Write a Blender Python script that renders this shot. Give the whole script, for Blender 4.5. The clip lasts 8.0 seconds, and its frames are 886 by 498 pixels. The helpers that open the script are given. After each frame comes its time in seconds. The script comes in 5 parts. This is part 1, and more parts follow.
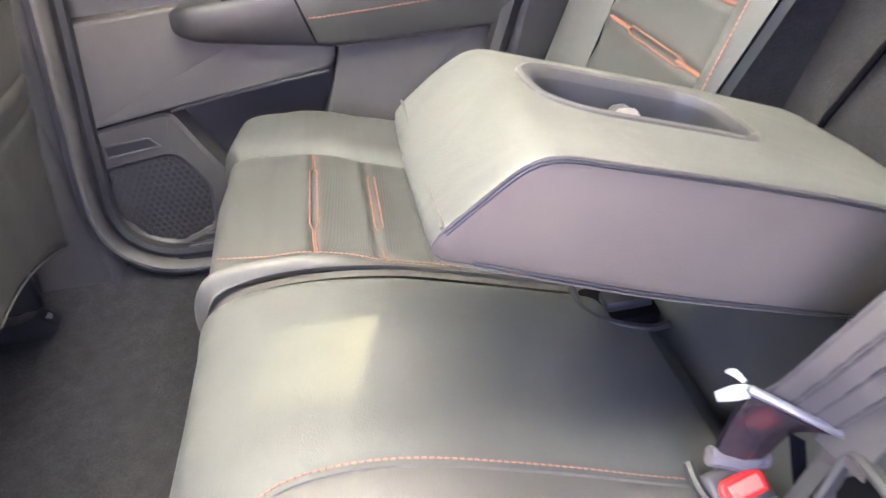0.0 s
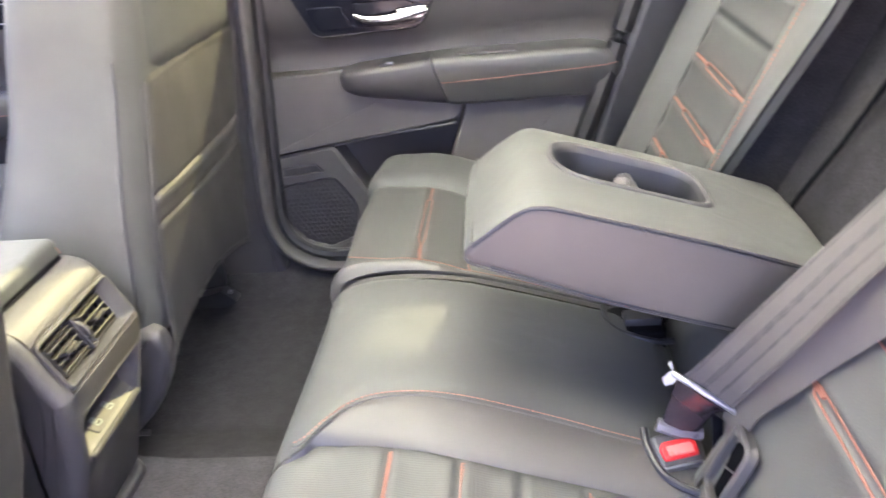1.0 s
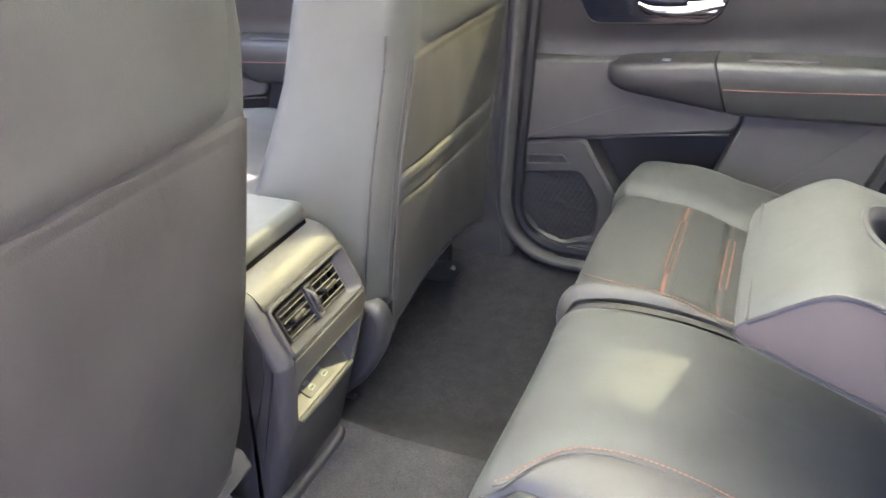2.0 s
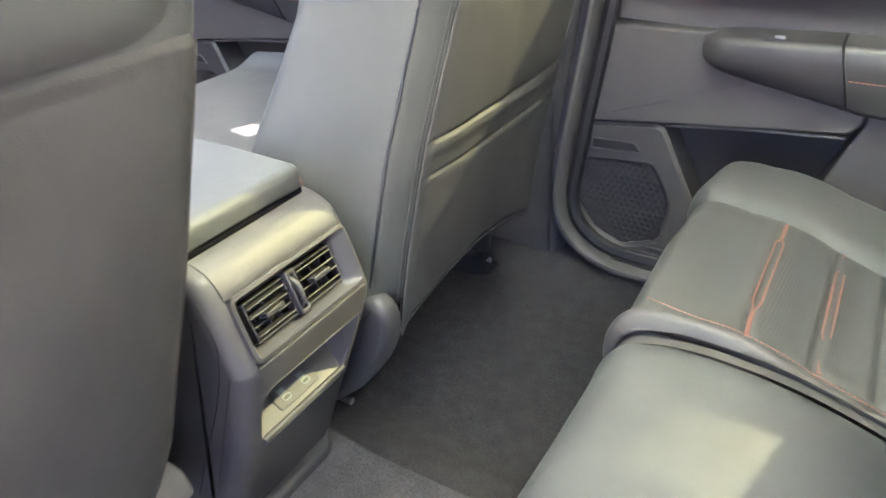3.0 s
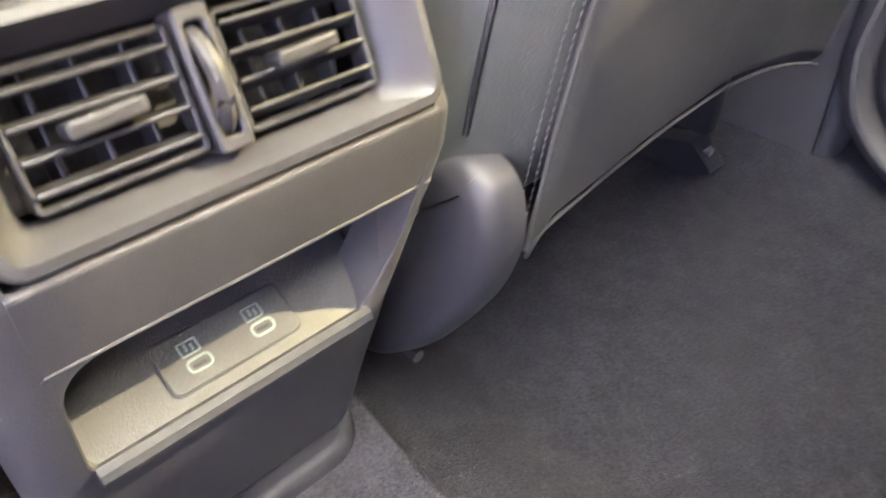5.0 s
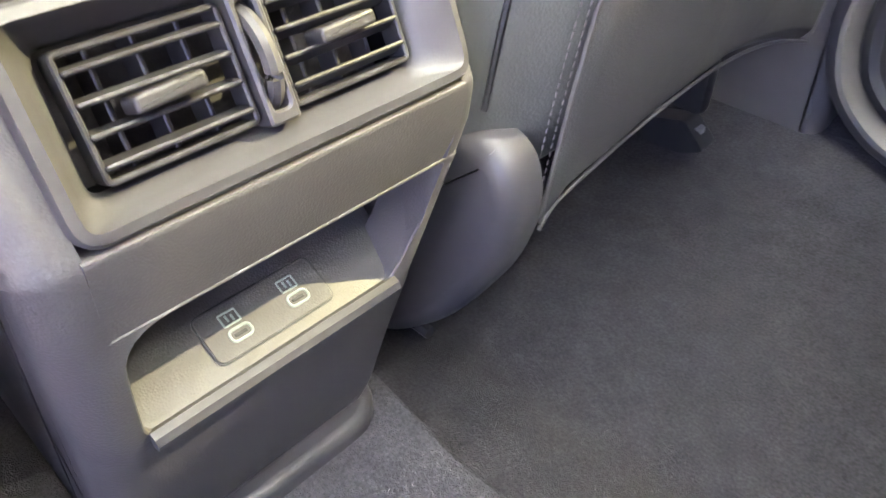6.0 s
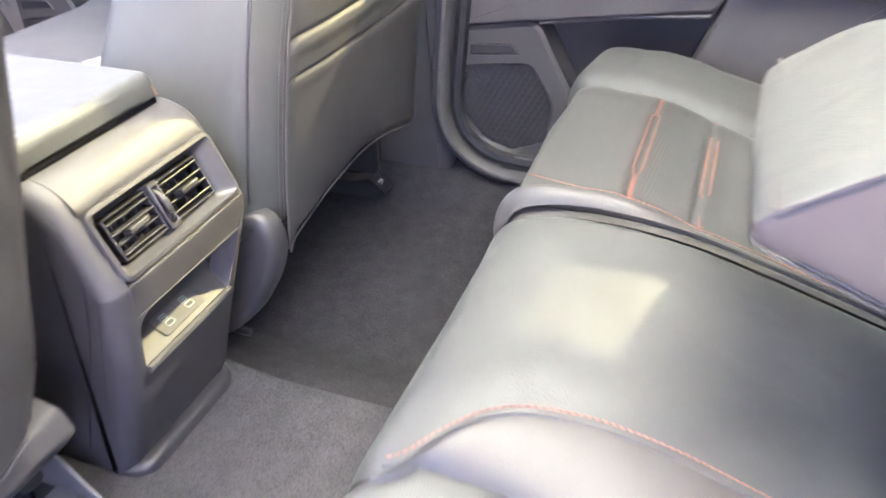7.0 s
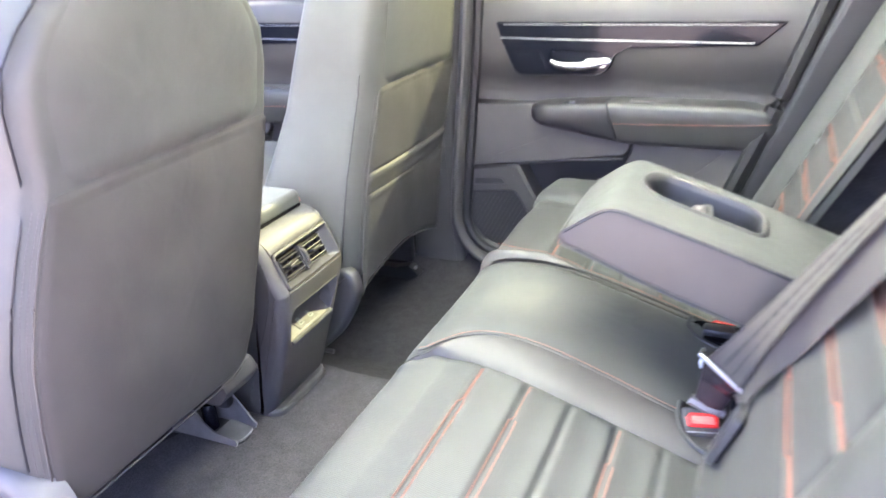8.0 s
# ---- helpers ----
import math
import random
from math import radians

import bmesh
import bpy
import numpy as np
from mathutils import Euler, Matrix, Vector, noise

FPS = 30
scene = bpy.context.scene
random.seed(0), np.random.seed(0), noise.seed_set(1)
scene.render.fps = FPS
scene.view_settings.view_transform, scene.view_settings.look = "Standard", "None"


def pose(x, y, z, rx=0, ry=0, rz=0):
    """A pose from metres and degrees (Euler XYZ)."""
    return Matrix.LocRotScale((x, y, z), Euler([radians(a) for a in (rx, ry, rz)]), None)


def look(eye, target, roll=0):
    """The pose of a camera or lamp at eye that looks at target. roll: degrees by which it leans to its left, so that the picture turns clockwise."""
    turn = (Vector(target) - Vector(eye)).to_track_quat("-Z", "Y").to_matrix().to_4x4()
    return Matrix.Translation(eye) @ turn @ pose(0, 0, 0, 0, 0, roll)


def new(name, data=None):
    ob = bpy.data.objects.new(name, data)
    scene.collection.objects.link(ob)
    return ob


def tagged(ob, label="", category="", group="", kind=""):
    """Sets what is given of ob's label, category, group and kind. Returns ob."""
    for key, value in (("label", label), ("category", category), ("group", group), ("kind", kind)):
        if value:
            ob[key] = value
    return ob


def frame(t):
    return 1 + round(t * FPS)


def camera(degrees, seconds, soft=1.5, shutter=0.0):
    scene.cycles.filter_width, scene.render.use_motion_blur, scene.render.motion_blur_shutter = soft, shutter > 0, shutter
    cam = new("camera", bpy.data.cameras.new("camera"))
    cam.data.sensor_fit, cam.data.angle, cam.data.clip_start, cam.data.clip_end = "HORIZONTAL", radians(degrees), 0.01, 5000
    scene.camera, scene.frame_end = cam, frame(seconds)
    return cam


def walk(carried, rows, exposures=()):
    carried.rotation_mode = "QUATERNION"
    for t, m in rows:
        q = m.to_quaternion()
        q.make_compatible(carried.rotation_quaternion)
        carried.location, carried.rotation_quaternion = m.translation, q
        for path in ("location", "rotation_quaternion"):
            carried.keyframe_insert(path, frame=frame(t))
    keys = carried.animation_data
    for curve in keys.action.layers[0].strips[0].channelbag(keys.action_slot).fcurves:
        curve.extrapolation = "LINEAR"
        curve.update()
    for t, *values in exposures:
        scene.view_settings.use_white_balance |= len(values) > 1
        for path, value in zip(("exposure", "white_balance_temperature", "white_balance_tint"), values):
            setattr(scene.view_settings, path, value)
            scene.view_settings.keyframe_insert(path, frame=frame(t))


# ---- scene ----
cam = camera(62.2, 8.0, shutter=0.35)
PATH = [
    (0, (0.525, -0.471, 0.680), (0.704, 1.215, -0.380), -5.8),
    (0.5, (0.567, -0.641, 0.752), (0.624, 1.093, -0.244), -6.1),
    (1, (0.613, -0.729, 0.798), (0.402, 1.019, -0.151), -6.4),
    (1.5, (0.581, -0.692, 0.829), (0.044, 0.979, -0.128), -5.9),
    (2, (0.560, -0.637, 0.820), (-0.204, 0.928, -0.165), -4.5),
    (2.2, (0.564, -0.618, 0.818), (-0.252, 0.913, -0.177), -3.8),
    (3.3, (0.459, -0.341, 0.690), (-0.420, 1.112, -0.366), 0.5),
    (3.5, (0.434, -0.262, 0.666), (-0.451, 1.177, -0.405), 1.0),
    (4, (0.386, -0.151, 0.594), (-0.594, 1.195, -0.514), 1.1),
    (4.5, (0.312, -0.127, 0.501), (-0.739, 1.105, -0.672), 1.4),
    (5, (0.270, -0.097, 0.420), (-0.834, 0.993, -0.841), 1.1),
    (5.2, (0.257, -0.101, 0.398), (-0.862, 0.963, -0.873), 1.1),
    (6.3, (0.287, -0.158, 0.460), (-0.677, 1.029, -0.829), 0.5),
    (6.5, (0.337, -0.219, 0.522), (-0.525, 1.062, -0.750), 0.1),
    (7, (0.530, -0.450, 0.661), (-0.101, 1.068, -0.479), -2.5),
    (7.5, (0.618, -0.742, 0.763), (-0.136, 0.822, -0.231), -3.5),
    (8, (0.799, -1.002, 0.851), (0.034, 0.658, 0.037), -3.5),
]
EXPOSURES = [(0.0, 5.05, 6850, 39), (2.0, 4.56, 6600, 34), (3.5, 4.55, 6550, 29), (4.5, 4.84, 6500, 38), (5.0, 5.17, 6650, 42), (6.5, 5.30, 6400, 38), (7.0, 5.14, 6450, 41), (7.5, 5.02, 6500, 37), (8.0, 5.10, 6350, 32)]
walk(cam, [(t, look(eye, target, roll)) for t, eye, target, roll in PATH], EXPOSURES)

# ---- sky, sun and exposure ----
SUN_TO = Vector((0.44, 1.0, 0.76)).normalized()
world = bpy.data.worlds.new("sky")
scene.world = world
world.use_nodes = True
wn = world.node_tree.nodes
sky = wn.new("ShaderNodeTexSky")
sky.sky_type = "NISHITA"
sky.sun_disc = False
sky.dust_density = 7.0
sky.air_density = 0.8
sky.sun_elevation = math.asin(SUN_TO.z)
sky.sun_rotation = math.atan2(SUN_TO.x, SUN_TO.y)
wn["Background"].inputs["Strength"].default_value = 0.15
world.node_tree.links.new(sky.outputs[0], wn["Background"].inputs["Color"])
sun = new("sun", bpy.data.lights.new("sun", "SUN"))
sun.data.energy = 4.2
sun.data.angle = radians(0.53)
sun.data.color = (1.0, 0.93, 0.80)
sun.matrix_world = look(SUN_TO * 20, (0, 0, 0))


# ---- materials ----
def material(name, rgb, rough=0.5, metal=0.0, spec=0.5, grain=0.0, scale=400.0, blotch=0.12, patch=14.0, voronoi=False, depth=0.0004, coat=0.0, fleck=0.0, crease=0.0):
    """A painted, moulded or woven surface: base colour with broad mottling and fine bumps of real size."""
    m = bpy.data.materials.new(name)
    m.use_nodes = True
    nt = m.node_tree
    b = nt.nodes["Principled BSDF"]
    b.inputs["Base Color"].default_value = (*rgb, 1)
    b.inputs["Roughness"].default_value = rough
    b.inputs["Metallic"].default_value = metal
    b.inputs["Specular IOR Level"].default_value = spec
    b.inputs["Coat Weight"].default_value = coat
    co = nt.nodes.new("ShaderNodeTexCoord")
    if blotch:
        n = nt.nodes.new("ShaderNodeTexNoise")
        n.inputs["Scale"].default_value = patch
        n.inputs["Detail"].default_value = 5
        nt.links.new(co.outputs["Object"], n.inputs["Vector"])
        mr = nt.nodes.new("ShaderNodeMapRange")
        mr.inputs["From Min"].default_value, mr.inputs["From Max"].default_value = 0.3, 0.7
        mr.inputs["To Min"].default_value, mr.inputs["To Max"].default_value = 1 - blotch, 1 + blotch
        nt.links.new(n.outputs["Fac"], mr.inputs["Value"])
        mx = nt.nodes.new("ShaderNodeMix")
        mx.data_type, mx.blend_type = "RGBA", "MULTIPLY"
        mx.inputs["Factor"].default_value = 1
        mx.inputs[6].default_value = (*rgb, 1)
        nt.links.new(mr.outputs["Result"], mx.inputs[7])
        nt.links.new(mx.outputs[2], b.inputs["Base Color"])
        if fleck:
            fn = nt.nodes.new("ShaderNodeTexNoise")
            fn.inputs["Scale"].default_value = 420
            fn.inputs["Detail"].default_value = 3
            nt.links.new(co.outputs["Object"], fn.inputs["Vector"])
            fr = nt.nodes.new("ShaderNodeMapRange")
            fr.inputs["From Min"].default_value, fr.inputs["From Max"].default_value = 0.3, 0.7
            fr.inputs["To Min"].default_value, fr.inputs["To Max"].default_value = 1 - fleck, 1 + fleck
            nt.links.new(fn.outputs["Fac"], fr.inputs["Value"])
            fx = nt.nodes.new("ShaderNodeMix")
            fx.data_type, fx.blend_type = "RGBA", "MULTIPLY"
            fx.inputs["Factor"].default_value = 1
            nt.links.new(mx.outputs[2], fx.inputs[6])
            nt.links.new(fr.outputs["Result"], fx.inputs[7])
            nt.links.new(fx.outputs[2], b.inputs["Base Color"])
        mr2 = nt.nodes.new("ShaderNodeMapRange")
        mr2.inputs["To Min"].default_value, mr2.inputs["To Max"].default_value = max(rough - 0.08, 0.02), min(rough + 0.08, 1)
        nt.links.new(n.outputs["Fac"], mr2.inputs["Value"])
        nt.links.new(mr2.outputs["Result"], b.inputs["Roughness"])
    if grain:
        g = nt.nodes.new("ShaderNodeTexVoronoi" if voronoi else "ShaderNodeTexNoise")
        g.inputs["Scale"].default_value = scale
        nt.links.new(co.outputs["Object"], g.inputs["Vector"])
        bp = nt.nodes.new("ShaderNodeBump")
        bp.inputs["Strength"].default_value = grain
        bp.inputs["Distance"].default_value = depth
        nt.links.new(g.outputs[0], bp.inputs["Height"])
        nt.links.new(bp.outputs["Normal"], b.inputs["Normal"])
        if crease:
            cn = nt.nodes.new("ShaderNodeTexNoise")
            cn.inputs["Scale"].default_value = 16
            cn.inputs["Detail"].default_value = 2
            cn.inputs["Distortion"].default_value = 0.6
            nt.links.new(co.outputs["Object"], cn.inputs["Vector"])
            cb = nt.nodes.new("ShaderNodeBump")
            cb.inputs["Strength"].default_value = crease
            cb.inputs["Distance"].default_value = 0.006
            nt.links.new(cn.outputs["Fac"], cb.inputs["Height"])
            nt.links.new(cb.outputs["Normal"], bp.inputs["Normal"])
    return m


def woven(name, rgb, dark, pitch_x, pitch_y, rough=0.6):
    """Leather punched with fine rows of holes, or ribbed cloth."""
    m = material(name, rgb, rough, grain=0.25, scale=500, voronoi=True)
    nt = m.node_tree
    b = nt.nodes["Principled BSDF"]
    co = nt.nodes.new("ShaderNodeTexCoord")
    sp = nt.nodes.new("ShaderNodeSeparateXYZ")
    nt.links.new(co.outputs["Object"], sp.inputs[0])
    ad = nt.nodes.new("ShaderNodeMath")
    nt.links.new(sp.outputs["X"], ad.inputs[0])
    nt.links.new(sp.outputs["Z"], ad.inputs[1])
    cb = nt.nodes.new("ShaderNodeCombineXYZ")
    nt.links.new(ad.outputs[0], cb.inputs["X"])
    nt.links.new(sp.outputs["Y"], cb.inputs["Y"])
    mp = nt.nodes.new("ShaderNodeMapping")
    mp.inputs["Scale"].default_value = (1 / pitch_x, 1 / pitch_y, 1)
    nt.links.new(cb.outputs[0], mp.inputs["Vector"])
    v = nt.nodes.new("ShaderNodeTexVoronoi")
    v.voronoi_dimensions = "2D"
    v.inputs["Scale"].default_value = 1.0
    v.inputs["Randomness"].default_value = 0.0
    nt.links.new(mp.outputs["Vector"], v.inputs["Vector"])
    cr = nt.nodes.new("ShaderNodeMapRange")
    cr.inputs["From Min"].default_value, cr.inputs["From Max"].default_value = 0.2, 0.4
    nt.links.new(v.outputs["Distance"], cr.inputs["Value"])
    mx = nt.nodes.new("ShaderNodeMix")
    mx.data_type = "RGBA"
    mx.inputs[6].default_value = (*dark, 1)
    src = b.inputs["Base Color"].links[0].from_socket
    nt.links.new(src, mx.inputs[7])
    nt.links.new(cr.outputs["Result"], mx.inputs["Factor"])
    nt.links.new(mx.outputs[2], b.inputs["Base Color"])
    return m


def tinted_glass(name, rgb):
    m = bpy.data.materials.new(name)
    m.use_nodes = True
    nt = m.node_tree
    nt.nodes.remove(nt.nodes["Principled BSDF"])
    tr = nt.nodes.new("ShaderNodeBsdfTransparent")
    tr.inputs["Color"].default_value = (*rgb, 1)
    gl = nt.nodes.new("ShaderNodeBsdfGlossy")
    gl.inputs["Roughness"].default_value = 0.02
    mx = nt.nodes.new("ShaderNodeMixShader")
    mx.inputs[0].default_value = 0.04
    nt.links.new(tr.outputs[0], mx.inputs[1])
    nt.links.new(gl.outputs[0], mx.inputs[2])
    nt.links.new(mx.outputs[0], nt.nodes["Material Output"].inputs["Surface"])
    return m


LEATHER = material("black_leather", (0.064, 0.0655, 0.0625), 0.50, spec=0.37, grain=0.35, scale=650, voronoi=True, blotch=0.10, patch=9, crease=0.22)
LEATHER_SOFT = material("soft_black_leather", (0.061, 0.057, 0.0545), 0.52, spec=0.45, grain=0.30, scale=650, voronoi=True, blotch=0.10, patch=9, crease=0.22)
# Soft leather copy, lightened and warmed to paint in light from the doorway
ARM_SIDE = material("lit_armrest_side_leather", (0.075, 0.068, 0.0605), 0.52, spec=0.45, grain=0.30, scale=650, voronoi=True, blotch=0.10, patch=9, crease=0.22)
VINYL = material("charcoal_seat_vinyl", (0.0465, 0.0445, 0.043), 0.58, spec=0.30, grain=0.30, scale=650, voronoi=True, blotch=0.10, patch=9, crease=0.22)
PERFORATED = woven("perforated_leather", (0.061, 0.062, 0.0595), (0.033, 0.034, 0.032), 0.0021, 0.0030, 0.54)
PLASTIC = material("grained_black_plastic", (0.058, 0.054, 0.0545), 0.52, spec=0.48, grain=0.35, scale=900, voronoi=True, blotch=0.08, patch=20)
PLASTIC_SMOOTH = material("satin_black_plastic", (0.048, 0.045, 0.046), 0.45, spec=0.42, grain=0.12, scale=900, blotch=0.06, patch=25)
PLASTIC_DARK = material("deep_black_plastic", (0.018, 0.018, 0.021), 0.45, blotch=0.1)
CARPET = material("charcoal_carpet", (0.044, 0.042, 0.045), 0.95, spec=0.1, grain=1.0, scale=900, blotch=0.16, patch=38, depth=0.003, fleck=0.32)
CARPET_LIGHT = material("grey_tunnel_carpet", (0.076, 0.072, 0.076), 0.95, spec=0.1, grain=1.0, scale=900, blotch=0.14, patch=45, depth=0.003, fleck=0.30)
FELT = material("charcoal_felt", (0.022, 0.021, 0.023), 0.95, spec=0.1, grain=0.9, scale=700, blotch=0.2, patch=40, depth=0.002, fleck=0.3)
ORANGE = material("orange_leather", (0.21, 0.080, 0.056), 0.5, grain=0.3, scale=700, blotch=0.15, patch=40)
THREAD = material("orange_thread", (0.28, 0.105, 0.075), 0.6, blotch=0.2, patch=200)
THREAD_DARK = material("grey_thread", (0.085, 0.074, 0.078), 0.6, blotch=0.1, patch=200)
GLOSS = material("gloss_black_trim", (0.007, 0.008, 0.013), 0.10, blotch=0.0, spec=0.16)
CHROME = material("satin_chrome", (0.58, 0.58, 0.60), 0.24, metal=1.0, blotch=0.05, patch=60)
STEEL = material("zinc_steel", (0.30, 0.30, 0.32), 0.38, metal=0.75, blotch=0.1, patch=60)
ZINC = material("bright_zinc_plate", (0.16, 0.155, 0.165), 0.40, metal=0.35, blotch=0.12, patch=60)
WEBBING = woven("seat_belt_webbing", (0.064, 0.059, 0.0545), (0.046, 0.042, 0.043), 0.0016, 0.0016, 0.62)
WEBBING_EDGE = material("dark_webbing_thread", (0.030, 0.027, 0.031), 0.7, blotch=0.1, patch=200)
TONGUE = material("grey_moulded_plastic", (0.13, 0.115, 0.12), 0.30, blotch=0.1, patch=60)
TONGUE_DARK = material("dark_brown_moulded_plastic", (0.036, 0.026, 0.029), 0.22, blotch=0.1, patch=60)
# Paler red that paints a highlight on the buckle buttons
RED_HIGHLIGHT = material("red_highlight_plastic", (0.70, 0.17, 0.14), 0.3, blotch=0.1, patch=80)
RED = material("red_button_plastic", (0.66, 0.035, 0.032), 0.25, blotch=0.05, patch=60)
PAPER = material("white_paper", (0.62, 0.62, 0.63), 0.7, blotch=0.04, patch=50)
# Near-black fill that stands in for shade inside ducts, gaps and wells
VOID = material("black_shade_fill", (0.003, 0.003, 0.004), 0.8, spec=0.05, blotch=0.0)
PRINT = material("pale_print", (0.19, 0.23, 0.22), 0.5, blotch=0.0)
SHIELD = material("pale_grey_plastic", (0.11, 0.11, 0.115), 0.5, grain=0.3, scale=900, voronoi=True, blotch=0.08, patch=20)
GRILLE = material("grille_plastic", (0.030, 0.028, 0.031), 0.55, blotch=0.1, patch=40)
# Leather darkened to paint in the weak light on the door armrests
PAD = material("shaded_armrest_leather", (0.038, 0.038, 0.038), 0.50, grain=0.3, scale=650, voronoi=True, blotch=0.1, patch=9)
VANE = material("dark_vane_plastic", (0.029, 0.027, 0.028), 0.42, spec=0.42, blotch=0.08, patch=60)
RUBBER = material("black_rubber", (0.012, 0.011, 0.013), 0.6, grain=0.2, scale=700, blotch=0.15, patch=30)
HEADLINER = material("grey_headliner", (0.30, 0.30, 0.29), 0.9, spec=0.1, grain=0.5, scale=600, blotch=0.06)
PAINT = material("grey_body_paint", (0.35, 0.35, 0.36), 0.3, blotch=0.03)
ASPHALT = material("grey_paving", (0.245, 0.222, 0.210), 0.9, grain=0.6, scale=60, blotch=0.15, patch=2)
# Translucent sheet that spreads sun and sky as soft greenish light from above
BLIND = bpy.data.materials.new("roof_light_diffuser")
BLIND.use_nodes = True
bn = BLIND.node_tree
tl = bn.nodes.new("ShaderNodeBsdfTranslucent")
tl.inputs["Color"].default_value = (0.665, 0.745, 0.66, 1)
bn.links.new(tl.outputs[0], bn.nodes["Material Output"].inputs["Surface"])
PRIVACY = tinted_glass("green_tinted_glass", (0.28, 0.30, 0.21))
# Tint set by how bright the cushion's sun patch should be
PALE_GLASS = tinted_glass("pale_green_glass", (0.215, 0.224, 0.168))
CLEAR = tinted_glass("clear_green_glass", (0.84, 0.87, 0.76))


# ---- shaping helpers ----
def mesh_from(name, verts, faces, mat, sharp=35):
    me = bpy.data.meshes.new(name)
    me.from_pydata([tuple(float(c) for c in v) for v in verts], [], [tuple(int(i) for i in f) for f in faces])
    bm = bmesh.new()
    bm.from_mesh(me)
    bmesh.ops.recalc_face_normals(bm, faces=bm.faces)
    bm.to_mesh(me)
    bm.free()
    me.shade_smooth()
    if sharp:
        me.set_sharp_from_angle(angle=radians(sharp))
    me.materials.append(mat)
    return me


def part(name, geo, mat, parent=None, label="", sharp=35):
    """One mesh object under a thing or a part."""
    ob = new(name, mesh_from(name, geo[0], geo[1], mat, sharp))
    if parent is not None:
        ob.parent = parent
        ob.matrix_parent_inverse = parent.matrix_basis.inverted()
    if label:
        tagged(ob, label)
    return ob


def thing(name, label, category, kind="", group="", at=(0, 0, 0)):
    ob = new(name)
    ob.empty_display_size = 0.05
    ob.location = at
    ob.matrix_basis = Matrix.Translation(at)
    return tagged(ob, label, category, group, kind)


def merge(*geos):
    vs, fs = [], []
    for v, f in geos:
        k = len(vs)
        vs += [tuple(p) for p in v]
        fs += [tuple(i + k for i in face) for face in f]
    return vs, fs


def grid(p, close_u=False, close_v=False):
    """Quads over an array of points p[u][v]."""
    p = np.asarray(p, float)
    n, m = p.shape[:2]
    fs = []
    for i in range(n if close_u else n - 1):
        for j in range(m if close_v else m - 1):
            a, b = i, (i + 1) % n
            c, d = j, (j + 1) % m
            fs.append((a * m + c, b * m + c, b * m + d, a * m + d))
    return [tuple(q) for q in p.reshape(-1, 3)], fs


def loft(loops, cap=True):
    """Skin over closed loops with the same count of points, with ends closed."""
    vs, fs = grid(loops, close_v=True)
    if cap:
        m = len(loops[0])
        fs = fs + [tuple(range(m))[::-1], tuple((len(loops) - 1) * m + k for k in range(m))]
    return vs, fs


def curve(pts, n=40, closed=False):
    """A smooth line through points, evenly cut."""
    p = np.asarray(pts, float)
    if closed:
        p = np.vstack([p[-1], p, p[0], p[1]])
    else:
        p = np.vstack([2 * p[0] - p[1], p, 2 * p[-1] - p[-2]])
    out = []
    for i in range(1, len(p) - 2):
        for t in np.linspace(0, 1, 16, endpoint=False):
            a, b, c, d = p[i - 1], p[i], p[i + 1], p[i + 2]
            out.append(0.5 * (2 * b + (c - a) * t + (2 * a - 5 * b + 4 * c - d) * t * t + (3 * b - a - 3 * c + d) * t ** 3))
    out.append(p[-2])
    return evenly(out, n, closed)


def evenly(pts, n, closed=False):
    p = np.asarray(pts, float)
    s = np.concatenate([[0], np.cumsum(np.linalg.norm(np.diff(p, axis=0), axis=1))])
    t = np.linspace(0, s[-1], n + 1)[:-1] if closed else np.linspace(0, s[-1], n)
    return np.stack([np.interp(t, s, p[:, k]) for k in range(p.shape[1])], axis=1)


def tube(pts, r, sides=8, closed=False, flat=1.0):
    """A round cord along a line; r may be a list."""
    p = np.asarray(pts, float)
    rr = np.broadcast_to(np.asarray(r, float), (len(p),))
    loops = []
    up = Vector((0, 0, 1))
    for i in range(len(p)):
        a = p[(i - 1) % len(p)] if closed or i > 0 else p[i]
        b = p[(i + 1) % len(p)] if closed or i < len(p) - 1 else p[i]
        d = Vector(b - a).normalized()
        ref = up if abs(d.z) < 0.95 else Vector((1, 0, 0))
        s = d.cross(ref).normalized()
        u = s.cross(d)
        loops.append([p[i] + np.array(s * math.cos(k) * rr[i] + u * math.sin(k) * rr[i] * flat) for k in np.linspace(0, math.tau, sides, endpoint=False)])
    if closed:
        return grid(loops, close_u=True, close_v=True)
    return loft(loops)


def rounded(pts, r, seg=5):
    """A closed 2D outline with its corners rounded; r may be a list."""
    out = []
    n = len(pts)
    rs = r if isinstance(r, (list, tuple)) else [r] * n
    for i in range(n):
        a, b, c = (np.asarray(pts[k % n], float) for k in (i - 1, i, i + 1))
        u, v = a - b, c - b
        lu, lv = np.linalg.norm(u), np.linalg.norm(v)
        q = min(rs[i], lu * 0.49, lv * 0.49)
        p0, p1 = b + u / lu * q, b + v / lv * q
        for t in np.linspace(0, 1, seg + 1):
            out.append((1 - t) ** 2 * p0 + 2 * t * (1 - t) * b + t * t * p1)
    return np.array(out)


def shrink(loop, d):
    """A closed 2D outline moved inwards by d."""
    p = np.asarray(loop, float)
    area = 0.5 * np.sum(p[:, 0] * np.roll(p[:, 1], -1) - np.roll(p[:, 0], -1) * p[:, 1])
    t = np.roll(p, -1, axis=0) - np.roll(p, 1, axis=0)
    t /= np.maximum(np.linalg.norm(t, axis=1, keepdims=True), 1e-9)
    nrm = np.stack([-t[:, 1], t[:, 0]], axis=1) * (1 if area > 0 else -1)
    return p + nrm * d


